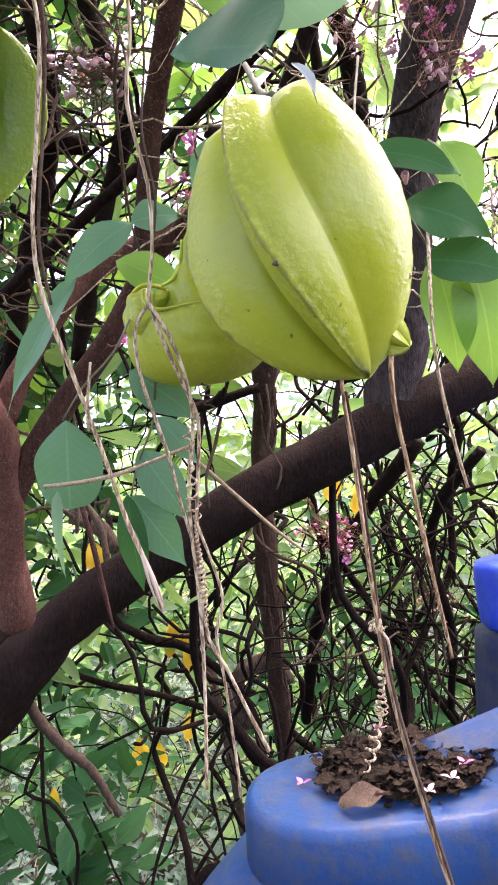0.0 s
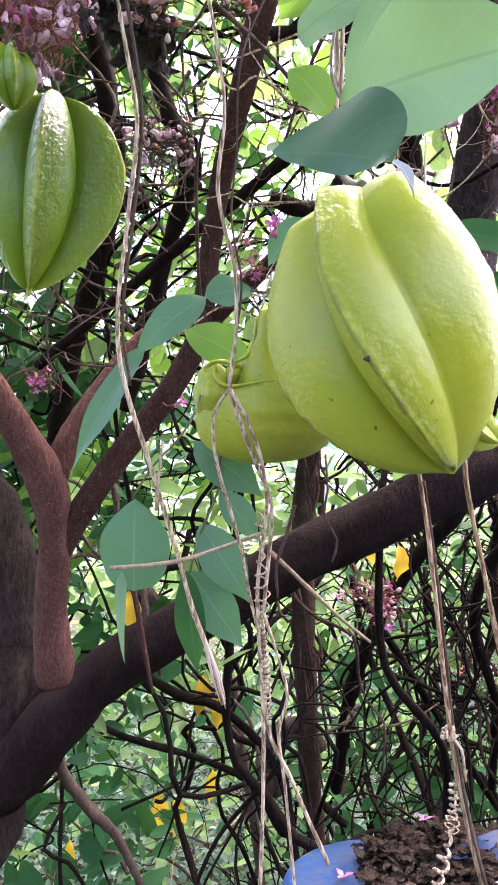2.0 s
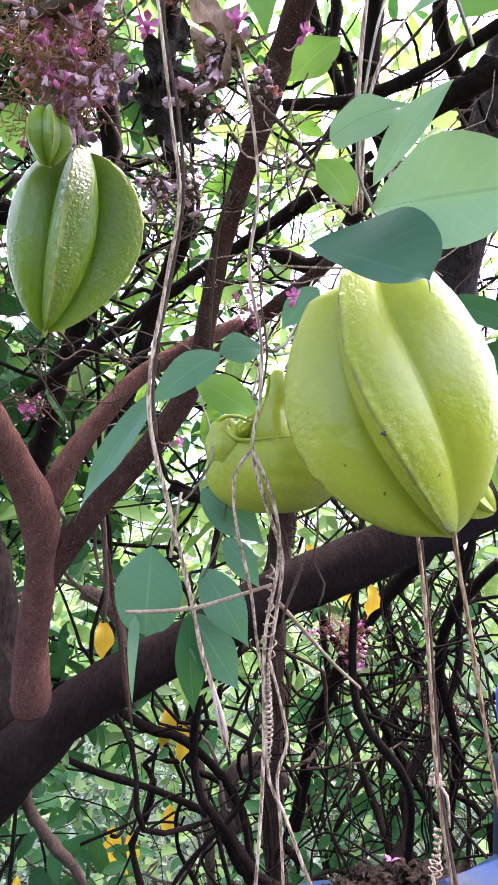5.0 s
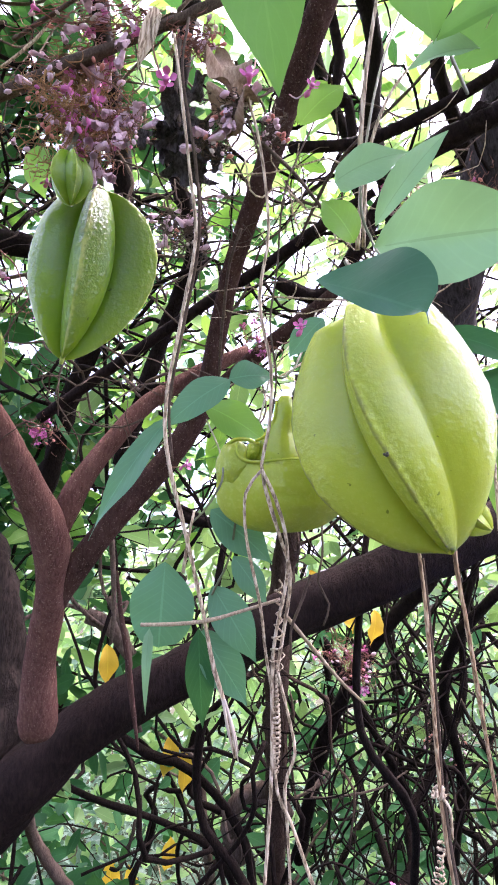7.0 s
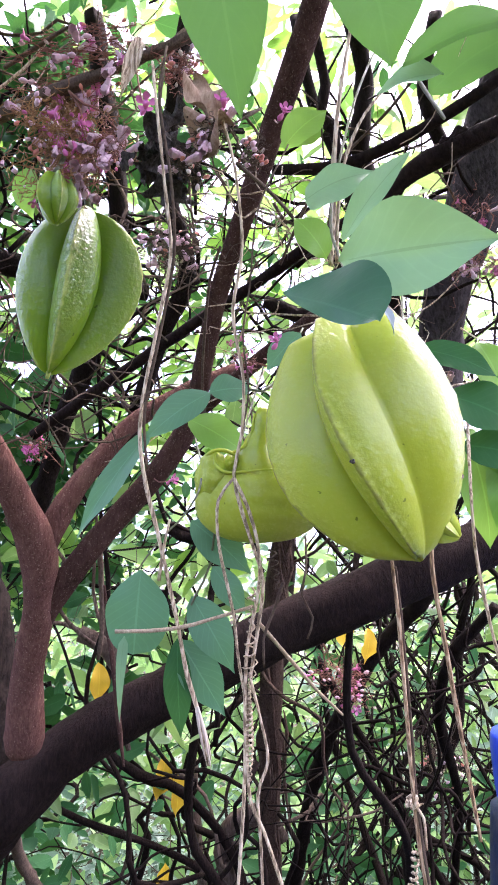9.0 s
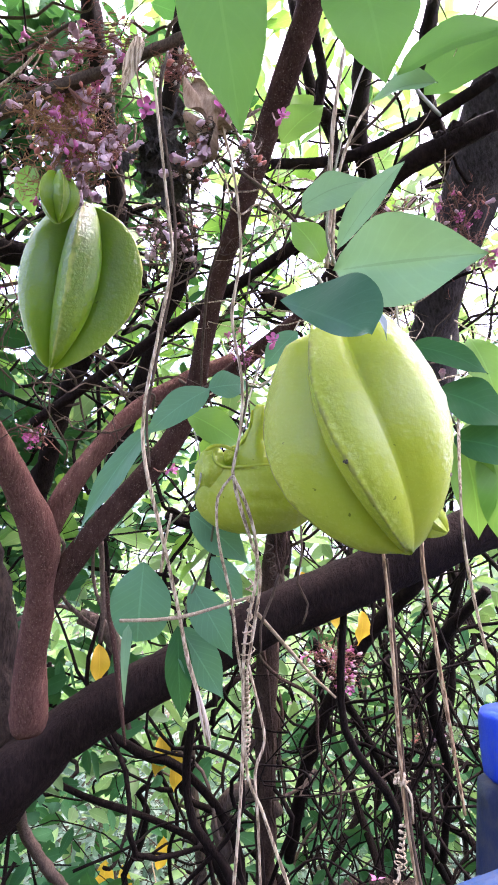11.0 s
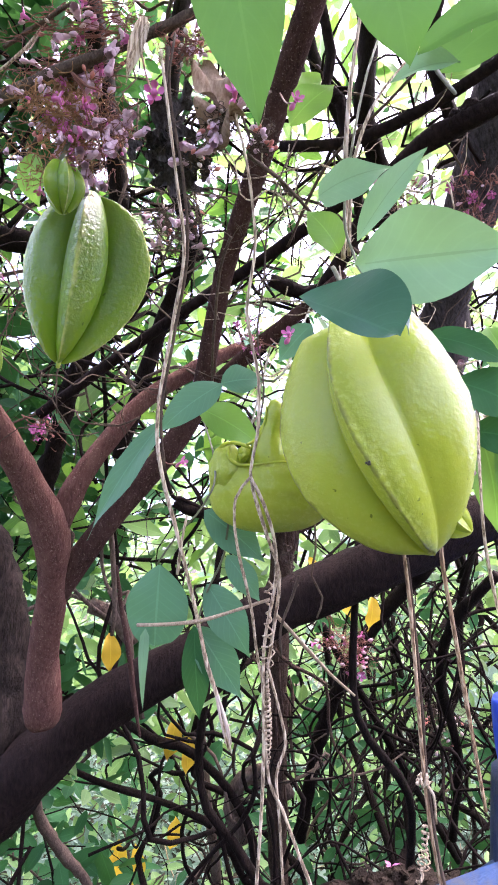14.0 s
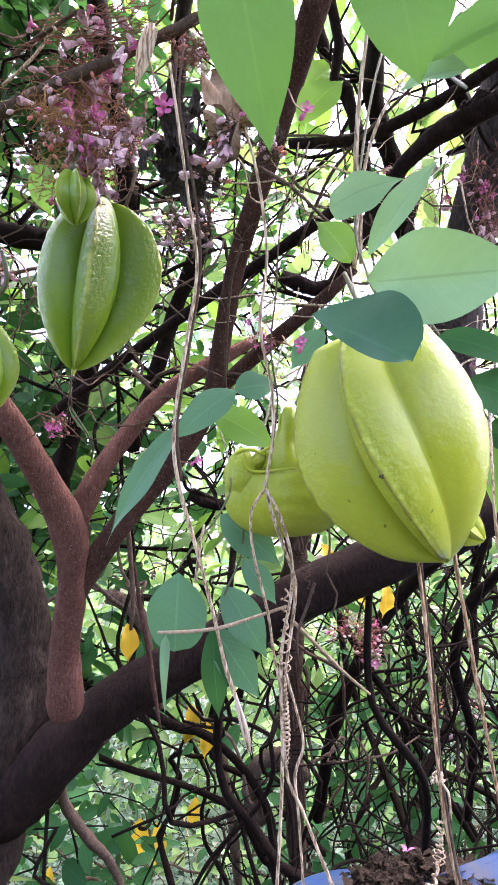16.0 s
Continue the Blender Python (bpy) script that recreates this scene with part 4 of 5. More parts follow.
flower_cluster("withered pinkish flowers in shade", (-0.061, 0.460, 1.503), (-0.050, 0.452, 1.452), (0.04, 0.02, 0.025), 60, [(BELL_FLOWER, 0.9), (CREAM_BUD, 1.0), (RED_BUD, 1.0), (PALE_BUD, 1.0)], 7, DRY_TWIG)
flower_cluster("pink flower cluster low behind the limb", (0.074, 0.691, 1.159), (0.108, 0.778, 1.101), (0.045, 0.02, 0.03), 55, [(OPEN_FLOWER, 1.1), (DEEP_BUD, 1.2), (PALE_BUD, 1.2), (RED_BUD, 1.1)], 8)
flower_cluster("small pink flowers among dark stems", (-0.237, 0.642, 1.359), (-0.198, 0.621, 1.320), (0.03, 0.02, 0.03), 18, [(OPEN_FLOWER, 1.0), (RED_BUD, 1.0), (CREAM_BUD, 0.9)], 9)
flower_cluster("pale pink flowers beside the upright limb", (0.232, 0.511, 1.539), (0.214, 0.500, 1.501), (0.035, 0.02, 0.05), 40, mixed, 10)
flower_cluster("pink flowers on short red stalks", (0.024, 0.476, 1.358), (0.015, 0.466, 1.354), (0.02, 0.015, 0.02), 14, [(RED_BUD, 1.1), (PALE_BUD, 1.0), (OPEN_FLOWER, 0.8)], 11)
flower_cluster("dry reddish flower heads in the thicket", (0.319, 1.041, 1.035), (0.318, 1.054, 0.984), (0.06, 0.03, 0.06), 60, [(RED_BUD, 1.4), (PALE_BUD, 1.4), (CREAM_BUD, 1.3)], 12, DRY_TWIG)
flower_cluster("pale flowers hanging in the tangle", (0.171, 0.547, 1.562), (0.179, 0.551, 1.545), (0.03, 0.02, 0.03), 28, mixed, 13)
flower_cluster("withered flowers at the tree's edge", (-0.201, 0.475, 1.446), (-0.192, 0.480, 1.428), (0.03, 0.02, 0.04), 26, mixed, 14)

for start, at, way, size in (
    ((-0.054, 0.295, 1.461), (-0.038, 0.252, 1.382), (0.2, -1, -0.3), 1.15),
    ((0.004, 0.296, 1.457), (-0.002, 0.235, 1.364), (0, -1, 0.3), 1.0),
    ((0.029, 0.401, 1.528), (0.023, 0.242, 1.368), (0.3, -1, 0), 0.75),
    ((0.020, 0.483, 1.369), (0.020, 0.282, 1.280), (-0.3, -1, 0.3), 0.8),
    ((-0.074, 0.516, 1.283), (-0.051, 0.469, 1.265), (1, -0.6, 0.1), 1.1),
):
    e = thing("single_flower", at, "single deep pink flower on a thin stalk", "flower", "single pink flowers")
    put("flower", OPEN_FLOWER, at, way, e, size * 0.68)
    put("bud", DEEP_BUD, at, (-0.5, 0.2, -0.6), e, 0.7)
    a, b = Vector(start), Vector(at)
    part("stalk", tube([a, a.lerp(b, 0.5) + Vector((0, 0, -0.004)), b], [0.0006, 0.0005, 0.0005], 5, 0.01), RED_STALK, e)

for at, way, size in (((0.0856, 0.2640, 1.212), (0.8, -0.6, 0.3), 0.4), ((0.1126, 0.33, 1.2816), (-0.3, -1, 0.2), 0.8)):
    e = thing("stuck_petal", at, "pale pink petal stuck beside the ripe fruit", "petal", "stuck petals")
    put("petal", BELL_FLOWER, at, way, e, size * 0.7)

# crumpled dead leaves caught in the twigs
rng = random.Random(5)
c = Vector((-0.034, 0.285, 1.379))
withered = thing("withered_spray", c, "blackened crumpled dead leaves caught on a twig", "leaves")
part("twig", tube([(-0.037, 0.288, 1.448), (-0.038, 0.286, 1.414), c], [0.0012, 0.001, 0.001], 6, 0.008, 0.3, 2), DRY_TWIG, withered)
for i in range(34):
    b = c + Vector((rng.gauss(0, 0.006), rng.gauss(0, 0.005), rng.gauss(0, 0.010)))
    part("dead_leaf", leaf(b, b + Vector((rng.gauss(0, 1), rng.gauss(0, 1), rng.gauss(0, 1))).normalized() * rng.uniform(0.008, 0.018), rng.uniform(0.006, 0.014), (rng.gauss(0, 1), -1, rng.gauss(0, 1)), fold=0.6, curl=0.8, wavy=0.25, rows=7, cols=6, seed=i), DEAD_LEAF, withered)
alone("leaf", leaf((0.0427, 0.55, 1.6436), (0.092, 0.56, 1.7001), 0.044, (0.1, -1, -0.3), seed=12, fold=0.2, curl=0.2, wavy=0.06), LEAF_BRIGHT, "bright green leaf beside the dark red branch", "leaf")
alone("dry_leaf", leaf((-0.017, 0.250, 1.395), (-0.009, 0.249, 1.365), 0.02, (0.3, -1, 0.2), fold=0.5, curl=0.9, wavy=0.26, rows=26, cols=12, seed=3), DRY_LEAF, "curled dry brown leaf on a twig", "leaf")
alone("dry_leaf", leaf((-0.003, 0.247, 1.372), (-0.011, 0.249, 1.349), 0.021, (-0.3, -1, 0.2), fold=0.6, curl=-0.9, wavy=0.28, rows=26, cols=12, seed=8), DRY_LEAF, "shrivelled dry tan leaf", "leaf")
alone("dry_leaf", leaf((-0.046, 0.276, 1.454), (-0.056, 0.276, 1.413), 0.008, (0.3, -1, 0.2), fold=0.8, curl=0.5, wavy=0.2, rows=12, cols=6, seed=9), DRY_VINE, "rolled dry grey leaf hanging down", "leaf")

# ---- more dry vines and tendrils ----
part("strand", tube([(0.001, 0.262, 1.213), (-0.005, 0.265, 1.205), (-0.005, 0.271, 1.189), (-0.000, 0.282, 1.165), (0.002, 0.290, 1.147), (0.005, 0.297, 1.129)], [0.0006, 0.0007, 0.0006], 6, 0.004, 0.2, 3), DRY_VINE, mid_vine)
part("strand", tube([(0.001, 0.262, 1.213), (0.006, 0.266, 1.203), (0.010, 0.271, 1.188), (0.010, 0.279, 1.173), (0.005, 0.290, 1.147), (0.004, 0.303, 1.106), (0.002, 0.311, 1.075), (-0.002, 0.321, 1.035)], [0.0007, 0.0007, 0.0007], 6, 0.004, 0.2, 4), DRY_VINE, mid_vine)
part("strand", tube([(0.006, 0.291, 1.142), (0.011, 0.299, 1.122), (0.013, 0.302, 1.109), (0.009, 0.305, 1.097), (0.010, 0.310, 1.079), (0.011, 0.318, 1.046), (0.011, 0.322, 1.030)], [0.0006, 0.0006], 6, 0.004, 0.2, 5), DRY_VINE, mid_vine)
part("strand", tube([(0.004, 0.259, 1.229), (0.007, 0.257, 1.247), (0.005, 0.254, 1.269), (0.008, 0.252, 1.291), (0.012, 0.247, 1.324), (0.026, 0.257, 1.366)], [0.0004, 0.0004], 5, 0.004, 0.2, 6), DRY_TWIG, mid_vine)
part("tendril", coil((0.008, 0.281, 1.175), (0.006, 0.293, 1.140), 8, 0.0026, 0.00042, 1), DRY_VINE, mid_vine, "pale curled tendril")
part("tendril", coil((0.006, 0.293, 1.140), (0.006, 0.304, 1.100), 21, 0.0012, 0.0005, 2), DRY_VINE, mid_vine, "tightly coiled tendril")
part("tendril", coil((0.015, 0.281, 1.189), (0.018, 0.286, 1.171), 5, 0.0021, 0.0003, 3), DRY_TWIG, mid_vine, "curled brown tendril")
part("strand", tube([(0.020, 0.285, 1.176), (0.016, 0.288, 1.165), (0.012, 0.290, 1.155), (0.012, 0.293, 1.144)], [0.0007, 0.0005], 6, 0.003, 0.2, 6), DRY_TWIG, mid_vine)
part("tendril", coil((0.072, 0.319, 1.073), (0.070, 0.322, 1.056), 7, 0.0022, 0.0005, 4), DRY_VINE, right_vine, "coiled pale tendril")
part("tendril", coil((0.070, 0.322, 1.056), (0.062, 0.327, 1.033), 5, 0.0022, 0.0007, 5), DRY_VINE, right_vine, "coiled pale tendril")
part("knot", coil((0.069, 0.314, 1.093), (0.074, 0.315, 1.089), 3, 0.0026, 0.0007, 6), DRY_VINE, right_vine, "knotted loop on the vine")
part("strand", tube([(0.072, 0.315, 1.090), (0.075, 0.314, 1.086), (0.076, 0.318, 1.074)], [0.0007, 0.0005], 6, 0.003, 0.2, 6), DRY_VINE, right_vine)
part("strand", tube([(0.068, 0.297, 1.183), (0.070, 0.302, 1.155), (0.072, 0.310, 1.117), (0.073, 0.315, 1.093), (0.076, 0.317, 1.060), (0.083, 0.321, 1.022), (0.095, 0.327, 0.965)], [0.0006, 0.0007, 0.0007], 6, 0.004, 0.2, 7), DRY_TWIG, right_vine)
for a, b, c in (((-0.015, 0.294, 1.131), (-0.013, 0.295, 1.120), (-0.011, 0.299, 1.110)), ((-0.014, 0.293, 1.130), (-0.011, 0.294, 1.119), (-0.009, 0.299, 1.107)), ((-0.013, 0.296, 1.126), (-0.010, 0.297, 1.116), (-0.009, 0.300, 1.110))):
    part("splinter", tube([a, b, c], [0.0005, 0.0006, 0.0002], 5, 0.003, 0.4, 7), CREAM, left_vine, "pale splintered end")
part("strand", tube([(-0.026, 0.230, 1.392), (-0.028, 0.230, 1.364), (-0.023, 0.237, 1.328), (-0.022, 0.244, 1.299), (-0.028, 0.254, 1.270), (-0.034, 0.262, 1.240), (-0.033, 0.267, 1.218)], [0.0006, 0.0007, 0.0006], 6, 0.004, 0.2, 9), DRY_TWIG, left_vine)

for pts, r, mat, label in (
    ([(-0.046, 0.286, 1.158), (-0.034, 0.285, 1.158), (-0.021, 0.284, 1.159), (-0.009, 0.285, 1.162), (0.008, 0.285, 1.167)], 0.0008, PALE_TWIG, "straight dry twig lying across the leaves"),
    ([(-0.031, 0.295, 1.178), (-0.029, 0.290, 1.189), (-0.026, 0.286, 1.202)], 0.0007, DRY_VINE, "short dry twig stub upright"),
    ([(0.010, 0.289, 1.161), (0.022, 0.313, 1.148), (0.037, 0.337, 1.132), (0.050, 0.351, 1.120)], 0.0008, PALE_TWIG, "thin dry twig slanting down"),
    ([(0.003, 0.251, 1.350), (0.020, 0.288, 1.365), (0.045, 0.337, 1.375), (0.080, 0.387, 1.382)], 0.0009, DRY_TWIG, "thin dry twig crossing the gap"),
    ([(0.029, 0.385, 1.390), (0.042, 0.359, 1.409), (0.054, 0.336, 1.418), (0.083, 0.303, 1.429), (0.090, 0.274, 1.420)], 0.001, DRY_TWIG, "thin dry twig reaching up"),
    ([(0.044, 0.271, 1.312), (0.046, 0.264, 1.337), (0.047, 0.264, 1.360), (0.051, 0.260, 1.396), (0.063, 0.263, 1.461)], 0.0011, DRY_VINE, "pale dry vine rising past the leaves"),
    ([(0.047, 0.272, 1.314), (0.048, 0.264, 1.339), (0.052, 0.263, 1.362), (0.063, 0.261, 1.388), (0.088, 0.272, 1.428)], 0.0008, DRY_VINE, "pale dry vine beside the leaves"),
    ([(-0.131, 0.304, 1.468), (-0.109, 0.293, 1.470), (-0.087, 0.282, 1.472)], 0.0012, DRY_TWIG, "thin dry twig near flowers"),
    ([(-0.134, 0.300, 1.444), (-0.115, 0.296, 1.459), (-0.102, 0.292, 1.476)], 0.0009, DRY_VINE, "thin dry twig near flowers"),
    ([(-0.006, 0.295, 1.340), (-0.012, 0.308, 1.330), (-0.016, 0.332, 1.315), (-0.020, 0.368, 1.296), (-0.020, 0.411, 1.290)], 0.0008, DRY_TWIG, "thin brown hanging twig"),
    ([(-0.208, 0.662, 0.997), (-0.212, 0.703, 0.959), (-0.196, 0.734, 0.918), (-0.179, 0.764, 0.881), (-0.164, 0.800, 0.819)], 0.0055, DRY_TWIG, "reddish dry stem below the limb"),
    ([(-0.139, 0.646, 1.179), (-0.120, 0.646, 1.141), (-0.116, 0.651, 1.099), (-0.106, 0.656, 1.058)], 0.0035, DRY_TWIG, "broken twig beside the limb"),
):
    alone("dry_twig", tube(pts, [r, r * 1.05, r * 0.75], 6, 0.006, 0.3, len(label)), mat, label, "twig", "loose twigs")

# ---- thicket behind ----


def crooked(a, b, wob, seed, n=20):
    """Points of a crooked stem from a to b."""
    a, b = Vector(a), Vector(b)
    pts = []
    for i in range(n):
        s = i / (n - 1)
        sway = noise.noise_vector(Vector((seed * 1.7, s * 2.6, 0))) * 1.2
        kink = noise.noise_vector(Vector((seed * 3.1, s * 8.0, 9))) * 0.4
        jag = noise.noise_vector(Vector((seed * 5.3, s * 19.0, 4))) * (0.13 if n > 12 else 0.0)
        pts.append(a.lerp(b, s) + wob * (sway + kink + jag) * min(1, 4 * s + 0.2))
    return pts


def sapling(pts, radii, mat, label, seed, sides, step=0.025):
    """A crooked stem with a few side twigs."""
    g = random.Random(seed)
    e = thing("sapling", pts[0], label, "sapling", "thicket saplings")
    part("trunk", tube(pts, radii, sides, step, 0.3, seed, nodes=0.22), mat, e)
    for k in range(3):
        a = Vector(pts[g.randrange(len(pts) // 3, len(pts) - 1)])
        way = Vector((g.gauss(0, 1), g.gauss(0, 0.5), g.gauss(0.2, 0.8))).normalized()
        r = min(min(radii) * 0.7, 0.003)
        part("twig", tube(crooked(a, a + way * g.uniform(0.12, 0.3), 0.07, seed * 7 + k, 8), [r, r * 0.8, r * 0.4], 5, 0.02, 0.2, k), mat, e)


rng = random.Random(7)
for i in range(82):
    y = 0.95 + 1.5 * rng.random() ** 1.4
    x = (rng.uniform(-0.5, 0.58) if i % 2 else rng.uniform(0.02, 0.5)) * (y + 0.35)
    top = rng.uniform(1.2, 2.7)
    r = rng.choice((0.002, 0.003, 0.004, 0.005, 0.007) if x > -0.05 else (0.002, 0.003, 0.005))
    sapling(crooked((x, y, -0.03), (x + rng.uniform(-0.9, 0.9), y + rng.uniform(-0.2, 0.3), top), 0.34, i, 26), [r * 1.3, r, r * 0.5], BARK_SHADED, "thin dark crooked bare sapling in the thicket", i, 7)

# extra stems deepen the dark under the limb, their shade already in the colour
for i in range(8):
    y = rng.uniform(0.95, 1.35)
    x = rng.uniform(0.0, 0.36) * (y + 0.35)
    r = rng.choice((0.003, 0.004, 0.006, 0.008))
    sapling(crooked((x, y, -0.03), (x + rng.uniform(-0.35, 0.35), y + rng.uniform(-0.1, 0.2), rng.uniform(1.0, 1.5)), 0.22, 400 + i, 22), [r * 1.2, r, r * 0.6], BARK_SHADED, "black upright stem in the dense thicket", 400 + i, 7)

for i, (pts, r, mat, label) in enumerate((
    ([(0.077, 0.808, 1.472), (0.057, 0.869, 1.312), (0.039, 0.917, 1.167), (0.034, 0.957, 1.050), (0.031, 1.030, 0.885), (0.036, 1.133, 0.681)], 0.015, BARK_PEEL, "rough brown stem with peeling bark behind the limb"),
    ([(-0.106, 1.328, 0.935), (-0.097, 1.363, 0.795), (-0.082, 1.396, 0.665), (-0.074, 1.446, 0.471)], 0.009, BARK_GREY, "pale grey stem in the undergrowth"),
    ([(0.271, 0.943, 1.220), (0.179, 1.024, 1.106), (0.111, 1.116, 0.952), (0.075, 1.216, 0.763)], 0.011, BARK_SHADED, "black leaning stem in the thicket"),
    ([(0.323, 0.847, 1.191), (0.279, 0.916, 1.125), (0.277, 0.988, 1.042), (0.317, 1.070, 0.924), (0.322, 1.159, 0.777)], 0.007, BARK_SHADED, "dark bent stem in the thicket"),
    ([(0.109, 1.020, 1.124), (0.186, 1.104, 0.995), (0.281, 1.196, 0.835), (0.364, 1.282, 0.699)], 0.006, BARK_SHADED, "dark slanting stem in the thicket"),
    ([(-0.187, 0.613, 1.918), (-0.168, 0.647, 1.783), (-0.152, 0.680, 1.654), (-0.167, 0.715, 1.559), (-0.231, 0.772, 1.416), (-0.277, 0.828, 1.280)], 0.012, BARK_SHADED, "dark stem behind the green fruit"),
    ([(-0.302, 0.648, 1.580), (-0.237, 0.651, 1.566), (-0.177, 0.672, 1.564), (-0.114, 0.693, 1.561)], 0.012, BARK_SHADED, "dark crossing branch in shade"),
    ([(-0.057, 0.571, 1.878), (-0.076, 0.586, 1.736), (-0.084, 0.608, 1.650), (-0.060, 0.633, 1.552), (-0.096, 0.673, 1.476), (-0.154, 0.732, 1.331)], 0.009, BARK_SHADED, "dark crooked branch in shade"),
    ([(0.150, 0.647, 1.977), (0.170, 0.673, 1.876), (0.161, 0.697, 1.783), (0.194, 0.742, 1.687), (0.215, 0.803, 1.569)], 0.012, BARK_SHADED, "dark branch against the sky"),
    ([(0.084, 0.729, 2.064), (0.115, 0.766, 1.918), (0.156, 0.790, 1.820), (0.178, 0.828, 1.675)], 0.008, BARK_SHADED, "dark branch against the sky"),
    ([(0.235, 0.573, 1.861), (0.220, 0.597, 1.767), (0.251, 0.625, 1.659), (0.237, 0.647, 1.571)], 0.008, BARK_SHADED, "dark branch against the sky"),
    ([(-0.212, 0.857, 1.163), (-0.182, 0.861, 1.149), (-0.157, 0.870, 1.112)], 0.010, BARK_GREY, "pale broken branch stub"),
    ([(-0.092, 0.774, 1.283), (-0.058, 0.778, 1.269), (-0.009, 0.776, 1.275), (0.047, 0.772, 1.287)], 0.006, BARK_SHADED, "dark twig behind the leaves"),
    ([(-0.019, 1.047, 0.821), (-0.035, 1.034, 0.869), (-0.017, 1.024, 0.910), (0.025, 1.022, 0.917), (0.049, 1.030, 0.884)], 0.012, BARK_GREY, "curved grey stem in the undergrowth"),
)):
    sapling(pts, [r, r * 1.05, r * 0.9], mat, label, 200 + i, 12, 0.014)

# loose strips of bark on the brown stem
rng = random.Random(12)
peeling = next(o for o in scene.objects if o.name.startswith("sapling") and "peeling" in o.get("label", ""))
for i in range(26):
    f = rng.random()
    a = Vector((0.077, 0.808, 1.472)).lerp(Vector((0.034, 0.957, 1.050)), f) if f < 0.5 else Vector((0.039, 0.917, 1.167)).lerp(Vector((0.036, 1.10, 0.74)), f * 2 - 1)
    a = a + Vector((rng.uniform(-0.016, 0.016), -0.016, 0))
    part("bark_strip", tube([a, a + Vector((rng.uniform(-0.004, 0.004), rng.uniform(-0.006, 0.004), -0.03)), a + Vector((rng.uniform(-0.012, 0.012), rng.uniform(-0.012, 0.02), -rng.uniform(0.05, 0.1)))], [0.001, 0.0024, 0.0006], 5, 0.012, 0.5, i), BARK_PEEL, peeling)


def tangle(name, count, lo, hi, length, radius, mat, label, seed, down=0.0):
    g = random.Random(seed)
    bm = bmesh.new()
    for i in range(count):
        a = Vector([g.uniform(p, q) for p, q in zip(lo, hi)])
        a.x *= (a.y + 0.35)
        way = Vector((g.gauss(0, 1), g.gauss(0, 0.6), g.gauss(0, 1) - down)).normalized()
        r = radius * g.choice((0.5, 0.7, 1.0, 1.4))
        tube(crooked(a, a + way * length * g.uniform(0.4, 1.3), 0.065 * length / 0.4, seed * 100 + i, 8), [r, r * 0.8, r * 0.4], 5, 0.015, 0.2, i, bm=bm)
    alone(name, bm, mat, label, "twigs", kind="stuff")


tangle("twig_tangle", 60, (-0.5, 0.75, 0.2), (0.58, 1.7, 1.35), 0.4, 0.003, BARK_SHADED, "tangle of thin dark twigs in the thicket", 1, 0.5)
tangle("twig_tangle", 110, (-0.55, 0.62, 1.3), (0.5, 1.5, 2.2), 0.35, 0.0028, BARK_SHADED, "tangle of thin twigs among the branches", 2)
tangle("twig_tangle", 120, (0.0, 0.8, 0.45), (0.5, 1.5, 1.2), 0.45, 0.0026, BARK_SHADED, "black upright stems crowded under the limb", 16, 0.9)
tangle("twig_tangle", 80, (-0.1, 0.75, 0.6), (0.5, 1.2, 1.2), 0.2, 0.0013, BARK_SHADED, "fine black twigs crowded under the limb", 17)
tangle("twig_tangle", 70, (-0.5, 0.8, 1.3), (0.5, 1.6, 2.4), 0.22, 0.0016, BARK_SHADED, "fine dark twigs against the light", 18)
tangle("twig_tangle", 60, (-0.5, 0.6, 1.25), (-0.05, 1.0, 1.85), 0.25, 0.0022, BARK_SHADED, "brown twig tangle behind the green fruit", 6)
tangle("twig_tangle", 90, (-0.5, 0.55, 1.45), (0.0, 0.95, 1.95), 0.22, 0.0018, DRY_TWIG, "brown dry twig tangle above the fruit", 7)
tangle("twig_tangle", 90, (-0.5, 0.45, 1.35), (0.45, 0.7, 1.75), 0.16, 0.0012, DRY_TWIG, "fine dry twigs in the tree", 3)
tangle("twig_tangle", 55, (-0.2, 0.37, 1.25), (0.2, 0.5, 1.5), 0.11, 0.0006, DRY_TWIG, "fine dry strands round the fruits", 8)
tangle("twig_tangle", 26, (0.03, 0.32, 1.30), (0.16, 0.44, 1.46), 0.10, 0.0005, DRY_VINE, "fine pale dry strands beside the fruits", 19)
tangle("twig_tangle", 60, (0.13, 0.42, 1.30), (0.3, 0.6, 1.40), 0.07, 0.0007, DRY_VINE, "dry pale twig litter caught behind the ripe fruit", 20)
tangle("twig_tangle", 130, (-0.55, 1.1, 0.05), (0.3, 2.4, 0.6), 0.4, 0.003, DRY_TWIG, "brown dry stems in the undergrowth", 14)
tangle("twig_tangle", 60, (-0.55, 1.2, 0.05), (0.5, 2.6, 0.4), 0.4, 0.002, DRY_VINE, "dry straw and fallen twigs on the ground", 4)


